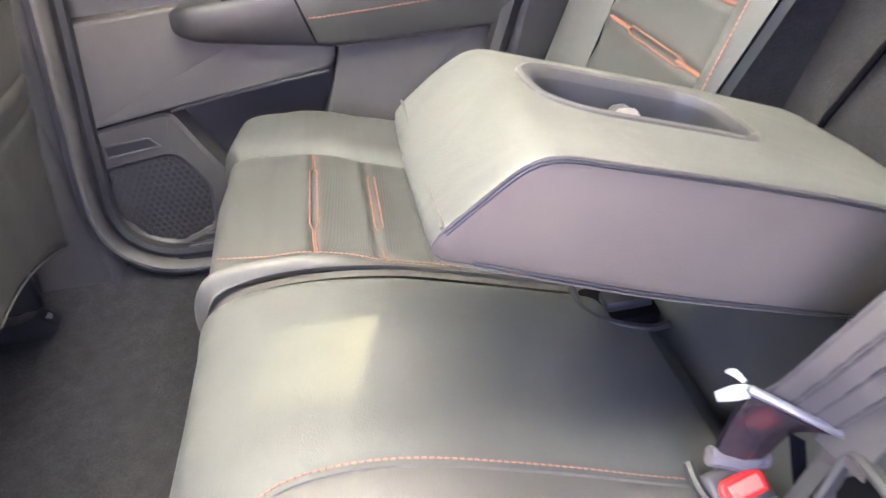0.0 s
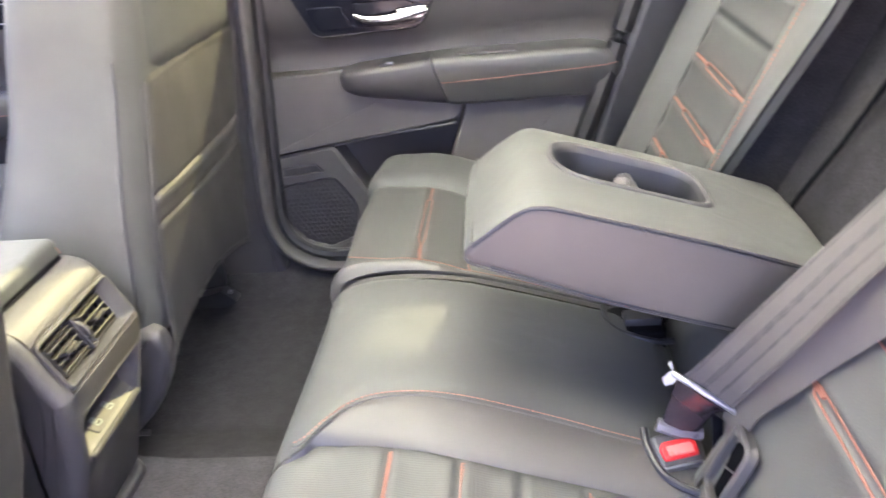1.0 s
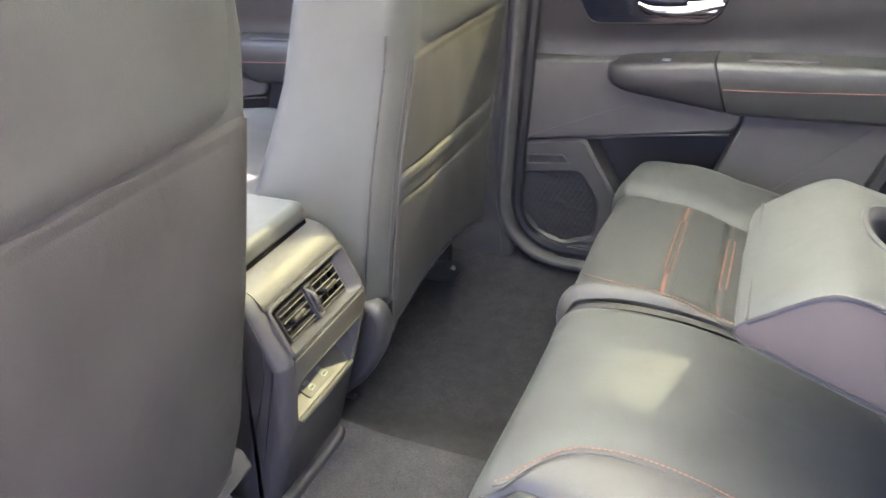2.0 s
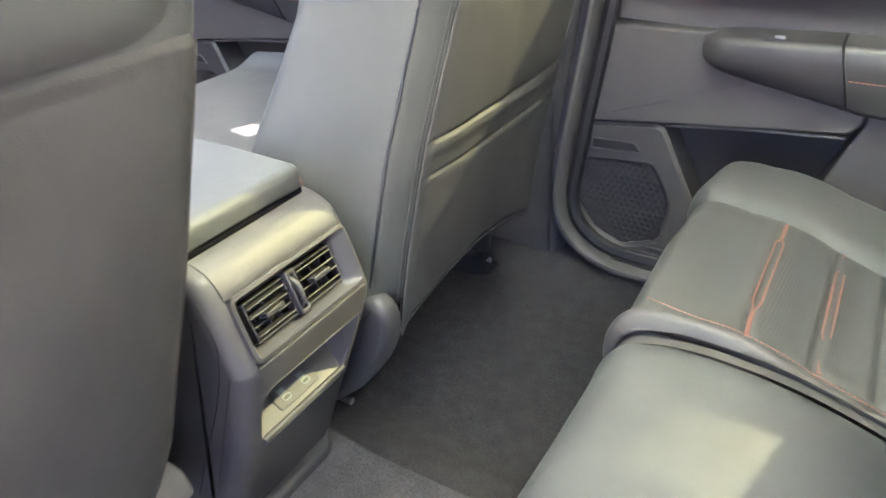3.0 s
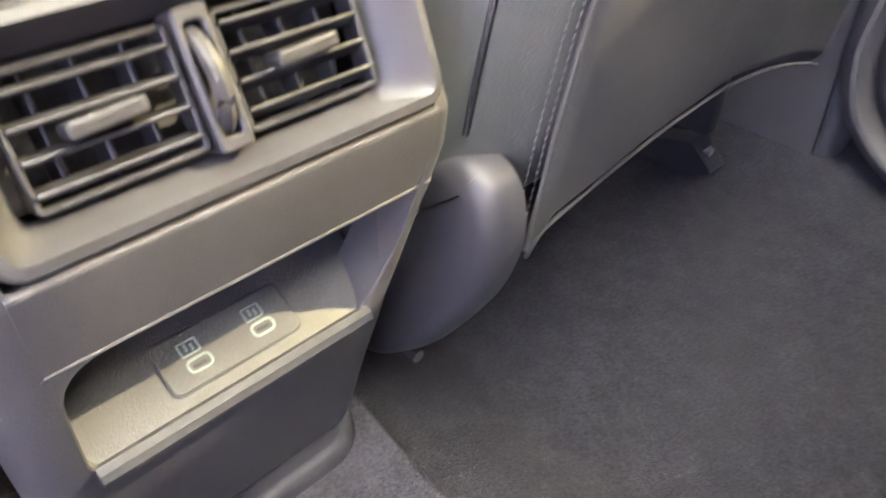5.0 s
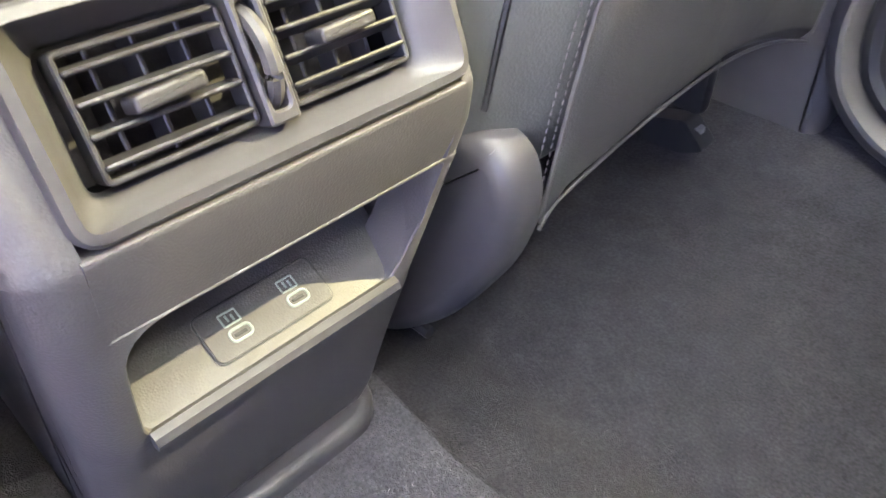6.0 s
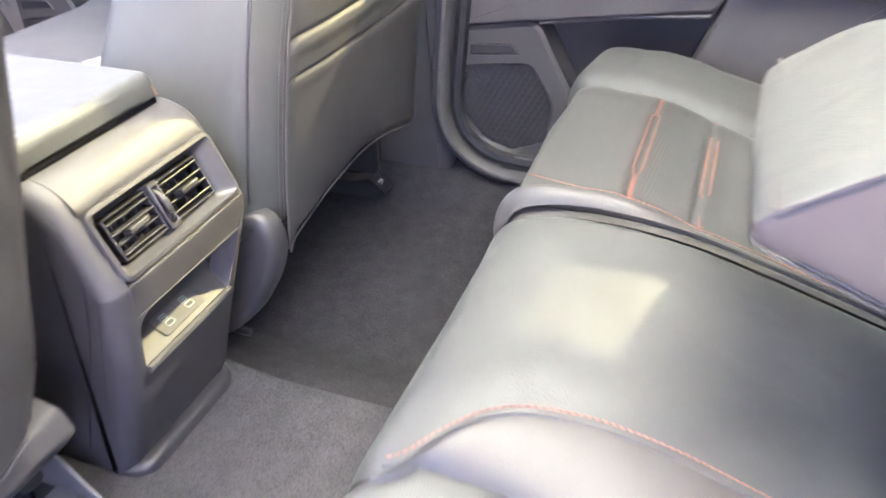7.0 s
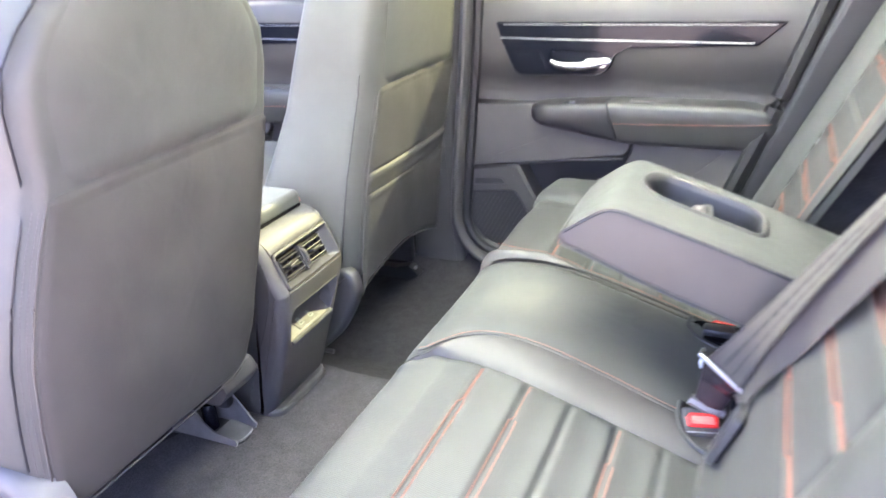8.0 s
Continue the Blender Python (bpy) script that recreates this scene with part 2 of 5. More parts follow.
AXIS = {"x": lambda a, b, d: (d, a, b), "y": lambda a, b, d: (a, d, b), "z": lambda a, b, d: (a, b, d)}


def slab(outline, axis, d0, d1, edge=0.003, seg=3):
    """A plate of an outline between d0 and d1 along an axis, its front edge (d1) rounded. The outline is (y, z), (x, z) or (x, y)."""
    f = AXIS[axis]
    sgn = 1 if d1 > d0 else -1
    loops = [[f(a, b, d0) for a, b in outline]]
    for k in range(seg + 1):
        ang = math.pi / 2 * k / seg
        o = shrink(outline, edge * (1 - math.cos(ang)))
        loops.append([f(a, b, d1 - sgn * edge * (1 - math.sin(ang))) for a, b in o])
    loops.append([f(a, b, d1) for a, b in shrink(outline, edge + 0.0003)])
    return loft(loops)


def bezel(outer, inner, axis, d0, d1, edge=0.002, depth=None):
    """A frame between two outlines with the same count of points: rounded lips, inner wall down to depth."""
    f = AXIS[axis]
    sgn = 1 if d1 > d0 else -1
    dd = d0 if depth is None else depth
    rows = [(outer, d0), (outer, d1 - sgn * edge), (shrink(outer, edge), d1), (shrink(inner, -edge), d1), (inner, d1 - sgn * edge), (inner, dd)]
    return grid([[f(a, b, d) for a, b in o] for o, d in rows], close_v=True)


def box(cx, cy, cz, sx, sy, sz, bev=0.003, seg=2):
    bm = bmesh.new()
    bmesh.ops.create_cube(bm, size=1)
    for v in bm.verts:
        v.co = Vector((cx + v.co.x * sx, cy + v.co.y * sy, cz + v.co.z * sz))
    if bev:
        bmesh.ops.bevel(bm, geom=list(bm.edges), offset=bev, segments=seg, affect="EDGES", profile=0.5)
    bm.verts.index_update()
    out = [tuple(v.co) for v in bm.verts], [tuple(v.index for v in q.verts) for q in bm.faces]
    bm.free()
    return out


def turned(geo, m):
    return [tuple(m @ Vector(v)) for v in geo[0]], geo[1]


def stitches(pts, length=0.0045, gap=0.0018, r=0.0007, lift=(0, 0, 0)):
    """A row of short thread ends along a line."""
    p = np.asarray(pts, float)
    s = np.concatenate([[0], np.cumsum(np.linalg.norm(np.diff(p, axis=0), axis=1))])
    n = int(s[-1] / (length + gap))
    geos = []
    for k in range(n):
        a, b = k * (length + gap), k * (length + gap) + length
        q = np.array([[np.interp(t, s, p[:, c]) for c in range(3)] for t in (a, (a + b) / 2, b)]) + np.asarray(lift)
        geos.append(tube(q, [r * 0.6, r, r * 0.6], 5))
    return merge(*geos)


def holed(outer, holes, axis, d0, d1):
    """A wall of an outline with openings cut right through it."""
    f = AXIS[axis]
    bm = bmesh.new()
    for loop in (outer, *holes):
        vs = [bm.verts.new(f(a, b, d0)) for a, b in loop]
        for i in range(len(vs)):
            bm.edges.new((vs[i], vs[(i + 1) % len(vs)]))
    bmesh.ops.triangle_fill(bm, edges=list(bm.edges), use_beauty=True)
    r = bmesh.ops.extrude_face_region(bm, geom=list(bm.faces))
    shift = Vector(f(0, 0, d1)) - Vector(f(0, 0, d0))
    for v in r["geom"]:
        if isinstance(v, bmesh.types.BMVert):
            v.co += shift
    bm.verts.index_update()
    out = [tuple(v.co) for v in bm.verts], [tuple(v.index for v in q.verts) for q in bm.faces]
    bm.free()
    return out


def pane(name, outline, axis, d, mat, parent):
    f = AXIS[axis]
    vs = [f(a, b, d) for a, b in outline] + [f(a, b, d + 0.004) for a, b in outline]
    n = len(outline)
    fs = [tuple(range(n)), tuple(range(n, 2 * n))] + [(i, (i + 1) % n, n + (i + 1) % n, n + i) for i in range(n)]
    return part(name, (vs, fs), mat, parent)


# ---- ground and car shell ----
ground = part("ground", slab(np.array([(-300, -300), (300, -300), (300, 300), (-300, 300)]), "z", -0.75, -0.45, 0.01), ASPHALT)
tagged(ground, "grey open paving around the parked car", "ground", kind="structure")

# Unseen openings, their outlines made up to steer where sun falls inside
WIN_REAR = [(0.14, 0.684), (0.36, 0.690), (0.444, 0.795), (0.46, 0.98), (0.43, 1.07), (0.16, 1.10)]
WIN_SUN_PATCH = [(0.736, 0.818), (0.828, 0.798), (0.858, 0.916), (0.762, 0.912)]
WIN_QUARTER = [(1.15, 0.727), (1.7, 0.727), (1.6, 0.947), (1.2, 0.987)]
WIN_FRONT = [(-0.95, 0.684), (-0.44, 0.70), (-0.30, 0.85), (-0.06, 0.87), (-0.05, 1.027), (-0.30, 1.027), (-0.55, 0.947)]
wall_right = part("wall_right", holed([(-1.9, 0.672), (2.0, 0.672), (1.9, 1.05), (1.2, 1.24), (-0.35, 1.24), (-1.2, 0.76)], [WIN_REAR, WIN_SUN_PATCH, WIN_QUARTER, WIN_FRONT], "y", 0.755, 0.795), PLASTIC)
tagged(wall_right, "unseen dark upper body side, openings cut to shape sunlight", "car side", kind="structure")
for nm, o, mt in (("window_1", WIN_REAR, PRIVACY), ("window_2", WIN_QUARTER, PRIVACY), ("window_6", WIN_SUN_PATCH, PALE_GLASS), ("window_3", WIN_FRONT, CLEAR)):
    w = thing(nm, "unseen green tinted side window glass", "window", "structure")
    pane("pane", o, "y", 0.772, mt, w)
lower_right = part("wall_right_lower", holed([(-1.9, -0.3), (2.0, -0.3), (2.0, 0.672), (-1.9, 0.672)], [], "y", 0.835, 0.86), PAINT)
tagged(lower_right, "painted outer body side under the windows", "car side", kind="structure")
DOORWAY = [(0.10, 0.02), (0.80, 0.02), (1.02, 0.33), (1.05, 0.70), (0.90, 1.04), (0.60, 1.14), (0.14, 1.16)]
DOORWAY_FRONT = [(-0.95, 0.05), (-0.04, 0.0), (-0.03, 1.14), (-0.34, 1.14), (-0.92, 0.82)]
wall_left = part("wall_left", holed([(-1.9, -0.2), (2.0, -0.2), (2.0, 0.75), (1.9, 1.05), (1.2, 1.24), (-0.35, 1.24), (-1.2, 0.80), (-1.9, 0.75)], [DOORWAY, DOORWAY_FRONT, [(1.15, 0.80), (1.7, 0.80), (1.6, 1.02), (1.2, 1.06)]], "y", -0.80, -0.76), PAINT)
tagged(wall_left, "body side with open front and rear doorways", "car side", kind="structure")
# Unseen roof opening and sheet, added to light the seats from above
SUNROOF = [(-0.30, -0.42), (1.06, -0.42), (1.06, 0.42), (-0.30, 0.42)]
roof = part("ceiling", holed([(-0.35, -0.79), (1.98, -0.79), (1.98, 0.79), (-0.35, 0.79)], [SUNROOF], "z", 1.28, 1.235), HEADLINER)
w = thing("window_5", "unseen translucent roof sheet added for overhead light", "window", "structure")
pane("blind", SUNROOF, "z", 1.255, BLIND, w)
tagged(roof, "pale cloth headliner under the roof", "ceiling", kind="structure")
shield = thing("windscreen", "sloping laminated windscreen glass", "window", "structure")
part("pane", grid([[(-0.35, -0.76, 1.24), (-0.35, 0.76, 1.24)], [(-1.25, -0.76, 0.80), (-1.25, 0.76, 0.80)]]), CLEAR, shield)
bulkhead = part("bulkhead", slab(np.array([(-0.8, -0.2), (0.8, -0.2), (0.8, 0.82), (-0.8, 0.82)]), "x", -1.65, -1.60, 0.005), PLASTIC_DARK)
tagged(bulkhead, "black bulkhead ahead of the front footwell", "bulkhead", kind="structure")
tail = part("tail_wall", holed([(-0.8, -0.2), (0.8, -0.2), (0.8, 1.24), (-0.8, 1.24)], [[(-0.6, 0.85), (0.6, 0.85), (0.55, 1.18), (-0.55, 1.18)]], "x", 1.95, 1.99), PLASTIC)
tagged(tail, "tailgate wall with its rear window opening", "tailgate", kind="structure")
rear_glass = thing("window_4", "green tinted tailgate glass", "window", "structure")
pane("pane", [(-0.6, 0.85), (0.6, 0.85), (0.55, 1.18), (-0.55, 1.18)], "x", 1.97, PRIVACY, rear_glass)

# carpet: main sheet, the tunnel strip and the raised bit under the rear seat
floor = part("floor", grid([[(x, y, 0.0015 * math.sin(9 * x + 5 * y) - 0.046 * min(1.0, max(0.0, (y - 0.100) / 0.11)) ** 1.2 - 0.004 + 1.1 * max(0.0, abs(y) - 0.60) ** 1.6) for y in np.linspace(-0.80, 0.80, 160)] for x in np.linspace(-1.62, 2.0, 60)]), CARPET)
tagged(floor, "charcoal needle-felt carpet in the footwell", "carpet", kind="structure")
mat_o = rounded([(-0.30, -0.600), (0.50, -0.600), (0.50, 0.094), (0.08, 0.090), (-0.02, 0.101)], 0.012)
mat_ob = part("tunnel_carpet", slab(mat_o, "z", -0.01, 0.008, 0.004), CARPET_LIGHT)
tagged(mat_ob, "lighter grey carpet over the tunnel and near footwell", "carpet", kind="structure")

# ---- right door opening: trim and rubber seal ----
edge = curve([(0.165, 1.12), (0.142, 0.72), (0.119, 0.49), (0.103, 0.348), (0.090, 0.22), (0.090, 0.180), (0.108, 0.133), (0.165, 0.096), (0.268, 0.090), (0.42, 0.092), (0.62, 0.105)], 110)
tan = np.gradient(edge, axis=0)
tan /= np.linalg.norm(tan, axis=1, keepdims=True)
out2 = np.stack([tan[:, 1], -tan[:, 0]], axis=1)
if out2[10, 0] > 0:
    out2 = -out2


def swept(section):
    return grid([[(e[0] + o[0] * n, y, e[1] + o[1] * n) for n, y in section] for e, o in zip(edge, out2)])


pillar = part("pillar_trim", swept([(0.010, 0.735), (0.012, 0.700), (0.0145, 0.682), (0.018, 0.673), (0.0225, 0.668), (0.028, 0.667), (0.035, 0.671), (0.042, 0.679), (0.048, 0.695), (0.052, 0.76)]), PLASTIC)
OFF = (0.0, 0.014, -0.070)
pillar.location = OFF
tagged(pillar, "moulded dark plastic pillar trim sweeping into the sill", "trim", kind="structure")
post = part("pillar_core", slab(rounded([(-0.10, -0.1), (0.075, -0.1), (0.07, 0.40), (0.14, 1.2), (-0.02, 1.2), (-0.10, 0.5)], 0.02), "y", 0.80, 0.694, 0.02), PLASTIC)
post.location = OFF
tagged(post, "dark plastic centre pillar cover", "pillar", kind="structure")
under = part("sill_core", slab(rounded([(-0.1, -0.15), (0.9, -0.15), (0.9, 0.085), (-0.1, 0.05)], 0.01), "y", 0.81, 0.700, 0.01), PLASTIC_DARK)
under.location = OFF
tagged(under, "black sill under the door opening", "sill", kind="structure")
seal = part("door_seal", tube([(e[0] + o[0] * 0.001, 0.696, e[1] + o[1] * 0.001) for e, o in zip(edge, out2)], 0.013, 8), RUBBER)
seal.location = OFF
tagged(seal, "black rubber door seal round the opening", "seal", kind="structure")
sill = part("sill_trim", slab(rounded([(0.15, 0.06), (0.66, 0.07), (0.66, 0.10), (0.19, 0.098)], 0.012), "y", 0.74, 0.685, 0.008), PLASTIC_DARK)
sill.location = OFF
tagged(sill, "black sill step plate with moulded ribs", "trim", kind="structure")
for k in range(3):
    part("rib", tube([(0.20 + 0.012 * k, 0.690 + 0.008 * k, 0.101), (0.60, 0.690 + 0.008 * k, 0.103)], 0.002, 6), PLASTIC, sill).matrix_parent_inverse.identity()

# trim behind the door opening, and its slanting seal
arch = part("wheel_arch_trim", slab(rounded([(0.70, 0.10), (1.25, 0.10), (1.25, 0.80), (0.93, 0.80), (0.80, 0.45)], 0.03), "y", 0.74, 0.668, 0.02), PLASTIC_DARK)
arch.location = OFF
tagged(arch, "moulded black wheel arch side trim", "trim", kind="structure")
rear_seal = part("rear_door_seal", tube(curve([(0.905, 0.684, 0.80), (0.862, 0.682, 0.66), (0.80, 0.680, 0.47), (0.745, 0.680, 0.32), (0.70, 0.680, 0.18)], 30), 0.020, 8), RUBBER)
rear_seal.location = OFF
tagged(rear_seal, "black rubber seal along the slanting door edge", "seal", kind="structure")


# ---- doors ----
def car_door(dx, label, low):
    d = thing("car_door", label, "car door", at=(dx + 0.45, 0.72, 0.08))

    def ol(pts, r=0.006, seg=4):
        return rounded([(a + dx, b) for a, b in pts], r, seg)

    part("door_body", slab(ol([(0.105, 0.09), (0.68, 0.09), (0.80, 0.42), (0.92, 0.745), (0.105, 0.745)], 0.03), "y", 0.81, 0.772, 0.01), PLASTIC_DARK, d)
    rows = [(0.506, 0.722), (0.525, 0.727), (0.545, 0.726), (0.57, 0.716), (0.59, 0.704), (0.62, 0.693), (0.66, 0.688), (0.70, 0.688), (0.73, 0.692), (0.745, 0.699), (0.752, 0.712), (0.752, 0.75)]
    part("upper_panel", grid([[(dx + x0 + (z - 0.5) * k, y, z) for x0, k in ((0.105, 0.03), (0.30, 0.02), (0.55, 0.1), (0.70, 0.3), (0.80, 0.42))] for z, y in rows]), PLASTIC_SMOOTH, d, "soft moulded upper door panel")
    trim = part("trim_strip", slab(ol([(0.186, 0.700), (0.822, 0.698), (0.768, 0.648), (0.50, 0.641), (0.470, 0.624), (0.458, 0.594), (0.435, 0.578), (0.25, 0.573), (0.232, 0.580), (0.205, 0.64)], 0.006), "y", 0.705, 0.6835, 0.003), GLOSS, d, "gloss black trim strip")
    part("chrome_line", tube([(dx + 0.198, 0.6825, 0.664), (dx + 0.30, 0.6825, 0.661), (dx + 0.76, 0.6825, 0.654)], 0.0012, 6), STEEL, trim, "thin bright line")
    part("chrome_line", tube([(dx + 0.205, 0.6825, 0.694), (dx + 0.80, 0.6825, 0.692)], 0.0007, 6), STEEL, trim, "thin bright line")
    part("chrome_line", tube([(dx + x, 0.6825, z) for x, z in rounded([(0.205, 0.655), (0.207, 0.640), (0.234, 0.582), (0.252, 0.576), (0.434, 0.581), (0.455, 0.596), (0.467, 0.626), (0.500, 0.643), (0.510, 0.652)], 0.008, 3)[4:-4]], 0.0009, 6), PLASTIC_SMOOTH, trim)
    part("handle_cup", bezel(ol([(0.318, 0.640), (0.43, 0.638), (0.455, 0.618), (0.44, 0.588), (0.325, 0.588)], 0.012), ol([(0.324, 0.634), (0.425, 0.632), (0.446, 0.616), (0.434, 0.594), (0.331, 0.594)], 0.010), "y", 0.70, 0.681, 0.002, 0.699), GLOSS, d)
    part("cup_back", slab(ol([(0.324, 0.634), (0.425, 0.632), (0.446, 0.616), (0.434, 0.594), (0.331, 0.594)], 0.010), "y", 0.70, 0.6925, 0.001), PLASTIC_SMOOTH, d, "dark handle recess")
    lever = part("door_handle", tube(curve([(dx + 0.322, 0.676, 0.612), (dx + 0.345, 0.671, 0.604), (dx + 0.385, 0.669, 0.602), (dx + 0.425, 0.671, 0.607), (dx + 0.462, 0.677, 0.612)], 20), [0.004 + 0.004 * math.sin(math.pi * k / 19) for k in range(20)], 10, flat=1.2), CHROME, d, "bright chrome door handle")
    part("handle_tail", slab(ol([(0.40, 0.618), (0.462, 0.622), (0.452, 0.598), (0.41, 0.597)], 0.006), "y", 0.69, 0.672, 0.003), CHROME, lever)
    part("lock_plate", slab(ol([(0.228, 0.632), (0.296, 0.632), (0.312, 0.59), (0.248, 0.586)], 0.006), "y", 0.70, 0.6815, 0.002), GLOSS, d)
    # armrest: front grip with the switch, padded rear
    def pad(xs, mat, name, lab):
        loops = []
        for x in xs:
            q = min(1.0, max(0.0, (x - 0.268) / 0.05))
            e = min(1.0, max(0.0, (0.845 - x) / 0.06))
            g = math.sqrt(max(0.0, 1 - (1 - q) ** 2)) * math.sqrt(max(0.02, 1 - (1 - e) ** 2))
            low = 0.460 - 0.037 * min(1, max(0, (x - 0.29) / 0.19))
            top = 0.512 + 0.012 * min(1, max(0, (x - 0.29) / 0.18)) - 0.016 * min(1, max(0, (x - 0.76) / 0.07))
            yi = 0.706 - 0.058 * g
            mid = 0.5 * (low + top)
            tilt = 0.27 * max(0.0, 1 - abs(x - 0.46) / 0.12)
            sec = rounded([(0.74, top), (yi + 0.006, top), (yi, top - 0.022), (yi + 0.004, top - 0.045), (yi + 0.022, low), (0.74, low)], 0.012, 4)
            loops.append([(dx + x + tilt * (top - z), y, mid + (z - mid) * (0.35 + 0.65 * g)) for y, z in sec])
        return part(name, loft(loops), mat, d, lab)
    pad([0.2685, 0.271, 0.276, 0.283, 0.292, 0.305, 0.32, 0.35, 0.38, 0.41, 0.44, 0.4585], GRILLE, "grip", "hard plastic grip with a window switch")
    pad([0.4615, 0.463, 0.48, 0.52, 0.56, 0.60, 0.65, 0.70, 0.74, 0.77, 0.79, 0.81, 0.825, 0.835, 0.842], PAD, "armrest_pad", "padded armrest with an orange seam")
    part("stitching", stitches([(dx + x, 0.6465 + 0.03 * max(0, (x - 0.78) / 0.06) ** 2, 0.478 + 0.012 * ((x - 0.46) / 0.35) ** 1.5) for x in np.linspace(0.478, 0.815, 30)], 0.006, 0.0012, 0.0009), THREAD, d)
    part("window_switch", box(dx + 0.372, 0.664, 0.517, 0.030, 0.012, 0.008, 0.002), PLASTIC_DARK, d)
    part("switch_lever", box(dx + 0.379, 0.660, 0.522, 0.014, 0.006, 0.004, 0.0015), STEEL, d, "bright switch tip")
    part("pull_slot", slab(ol([(0.505, 0.522), (0.63, 0.522), (0.62, 0.528), (0.515, 0.528)], 0.002), "y", 0.70, 0.664, 0.002), PLASTIC_SMOOTH, d, "pale grab slot edge")
    # flat middle panel, lower panel, pocket and loudspeaker pod
    part("middle_panel", slab(ol([(0.106, 0.500), (0.28, 0.508), (0.512, 0.508), (0.512, 0.404), (0.497, 0.386), (0.092, 0.333)], 0.008), "y", 0.775, 0.694, 0.005), PLASTIC, d, "flat matt door panel")
    part("lower_panel", slab(ol([(0.514, 0.47), (0.79, 0.47), (0.765, 0.404), (0.70, 0.12), (0.41, 0.12), (0.478, 0.30), (0.514, 0.404)], 0.010), "y", 0.775, 0.700, 0.005), low, d)
    part("pocket_back", slab(ol([(0.20, 0.355), (0.52, 0.395), (0.47, 0.10), (0.28, 0.10)], 0.01), "y", 0.78, 0.765, 0.002), PLASTIC_DARK, d, "dark door pocket")
    part("pocket_lip", tube(curve([(dx + 0.232, 0.702, 0.347), (dx + 0.36, 0.702, 0.365), (dx + 0.494, 0.702, 0.378)], 20), 0.003, 8), PLASTIC, d)
    pod_o = [(0.092, 0.328), (0.215, 0.346), (0.232, 0.342), (0.265, 0.280), (0.312, 0.195), (0.312, 0.084), (0.150, 0.084), (0.102, 0.116), (0.080, 0.165), (0.084, 0.22)]
    pod_i = [(0.101, 0.258), (0.205, 0.270), (0.219, 0.269), (0.240, 0.238), (0.257, 0.205), (0.250, 0.130), (0.185, 0.105), (0.132, 0.124), (0.092, 0.175), (0.094, 0.22)]
    pod = part("speaker_pod", bezel(ol(pod_o, 0.012), ol(pod_i, 0.012), "y", 0.775, 0.699, 0.006, 0.712), PLASTIC_SMOOTH, d)
    part("grille", slab(ol(pod_i, 0.012), "y", 0.775, 0.709, 0.002), PLASTIC_DARK, d, "perforated speaker grille")
    from_pts = np.array(pod_i)
    web_v, web_f = [], []
    pitch = 0.0118
    for i in range(18):
        for j in range(20):
            x, z = 0.080 + i * pitch + (j % 2) * pitch / 2, 0.100 + j * pitch * 0.866
            inside = False
            for a in range(len(from_pts)):
                (x1, z1), (x2, z2) = from_pts[a], from_pts[a - 1]
                if (z1 > z) != (z2 > z) and x < (x2 - x1) * (z - z1) / (z2 - z1) + x1:
                    inside = not inside
            if inside:
                k = len(web_v)
                hole = 0.0037 if math.hypot(x - 0.190, (z - 0.192) * 0.9) < 0.066 else 0.0006
                for r, y in ((0.0067, 0.7084), (0.0062, 0.7074), (hole + 0.0004, 0.7074), (hole, 0.7086)):
                    web_v += [(dx + x + r * math.sin(q), y, z + r * math.cos(q)) for q in np.linspace(0, math.tau, 6, endpoint=False)]
                for ring in range(3):
                    web_f += [(k + 6 * ring + q, k + 6 * ring + (q + 1) % 6, k + 6 * ring + 6 + (q + 1) % 6, k + 6 * ring + 6 + q) for q in range(6)]
    web = part("grille_mesh", (web_v, web_f), GRILLE, d, sharp=20)
    tagged(web, "honeycomb web of the speaker grille", kind="stuff")
    part("pod_lip", tube(curve([(dx + 0.096, 0.697, 0.146), (dx + 0.112, 0.696, 0.120), (dx + 0.150, 0.696, 0.101), (dx + 0.21, 0.696, 0.096), (dx + 0.30, 0.696, 0.095)], 30), 0.0032, 8), PLASTIC_SMOOTH, pod)
    part("pod_rib", tube([(dx + 0.232, 0.697, 0.116), (dx + 0.30, 0.697, 0.114)], 0.0028, 8), PLASTIC_SMOOTH, pod)
    slot_o = ol([(0.110, 0.304), (0.186, 0.309), (0.202, 0.290), (0.109, 0.281)], 0.004)
    part("vent_slot", bezel(slot_o, shrink(slot_o, 0.003), "y", 0.71, 0.6965, 0.001, 0.7005), PLASTIC, d)
    part("slot_back", slab(shrink(slot_o, 0.002), "y", 0.71, 0.6985, 0.001), PLASTIC_DARK, d)
    d.location += Vector((0, 0.020, -0.073))
    return d


car_door(0.0, "closed rear door with dark panels, gloss strip and speaker", PLASTIC)
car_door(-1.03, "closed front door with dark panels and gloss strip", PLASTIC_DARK)


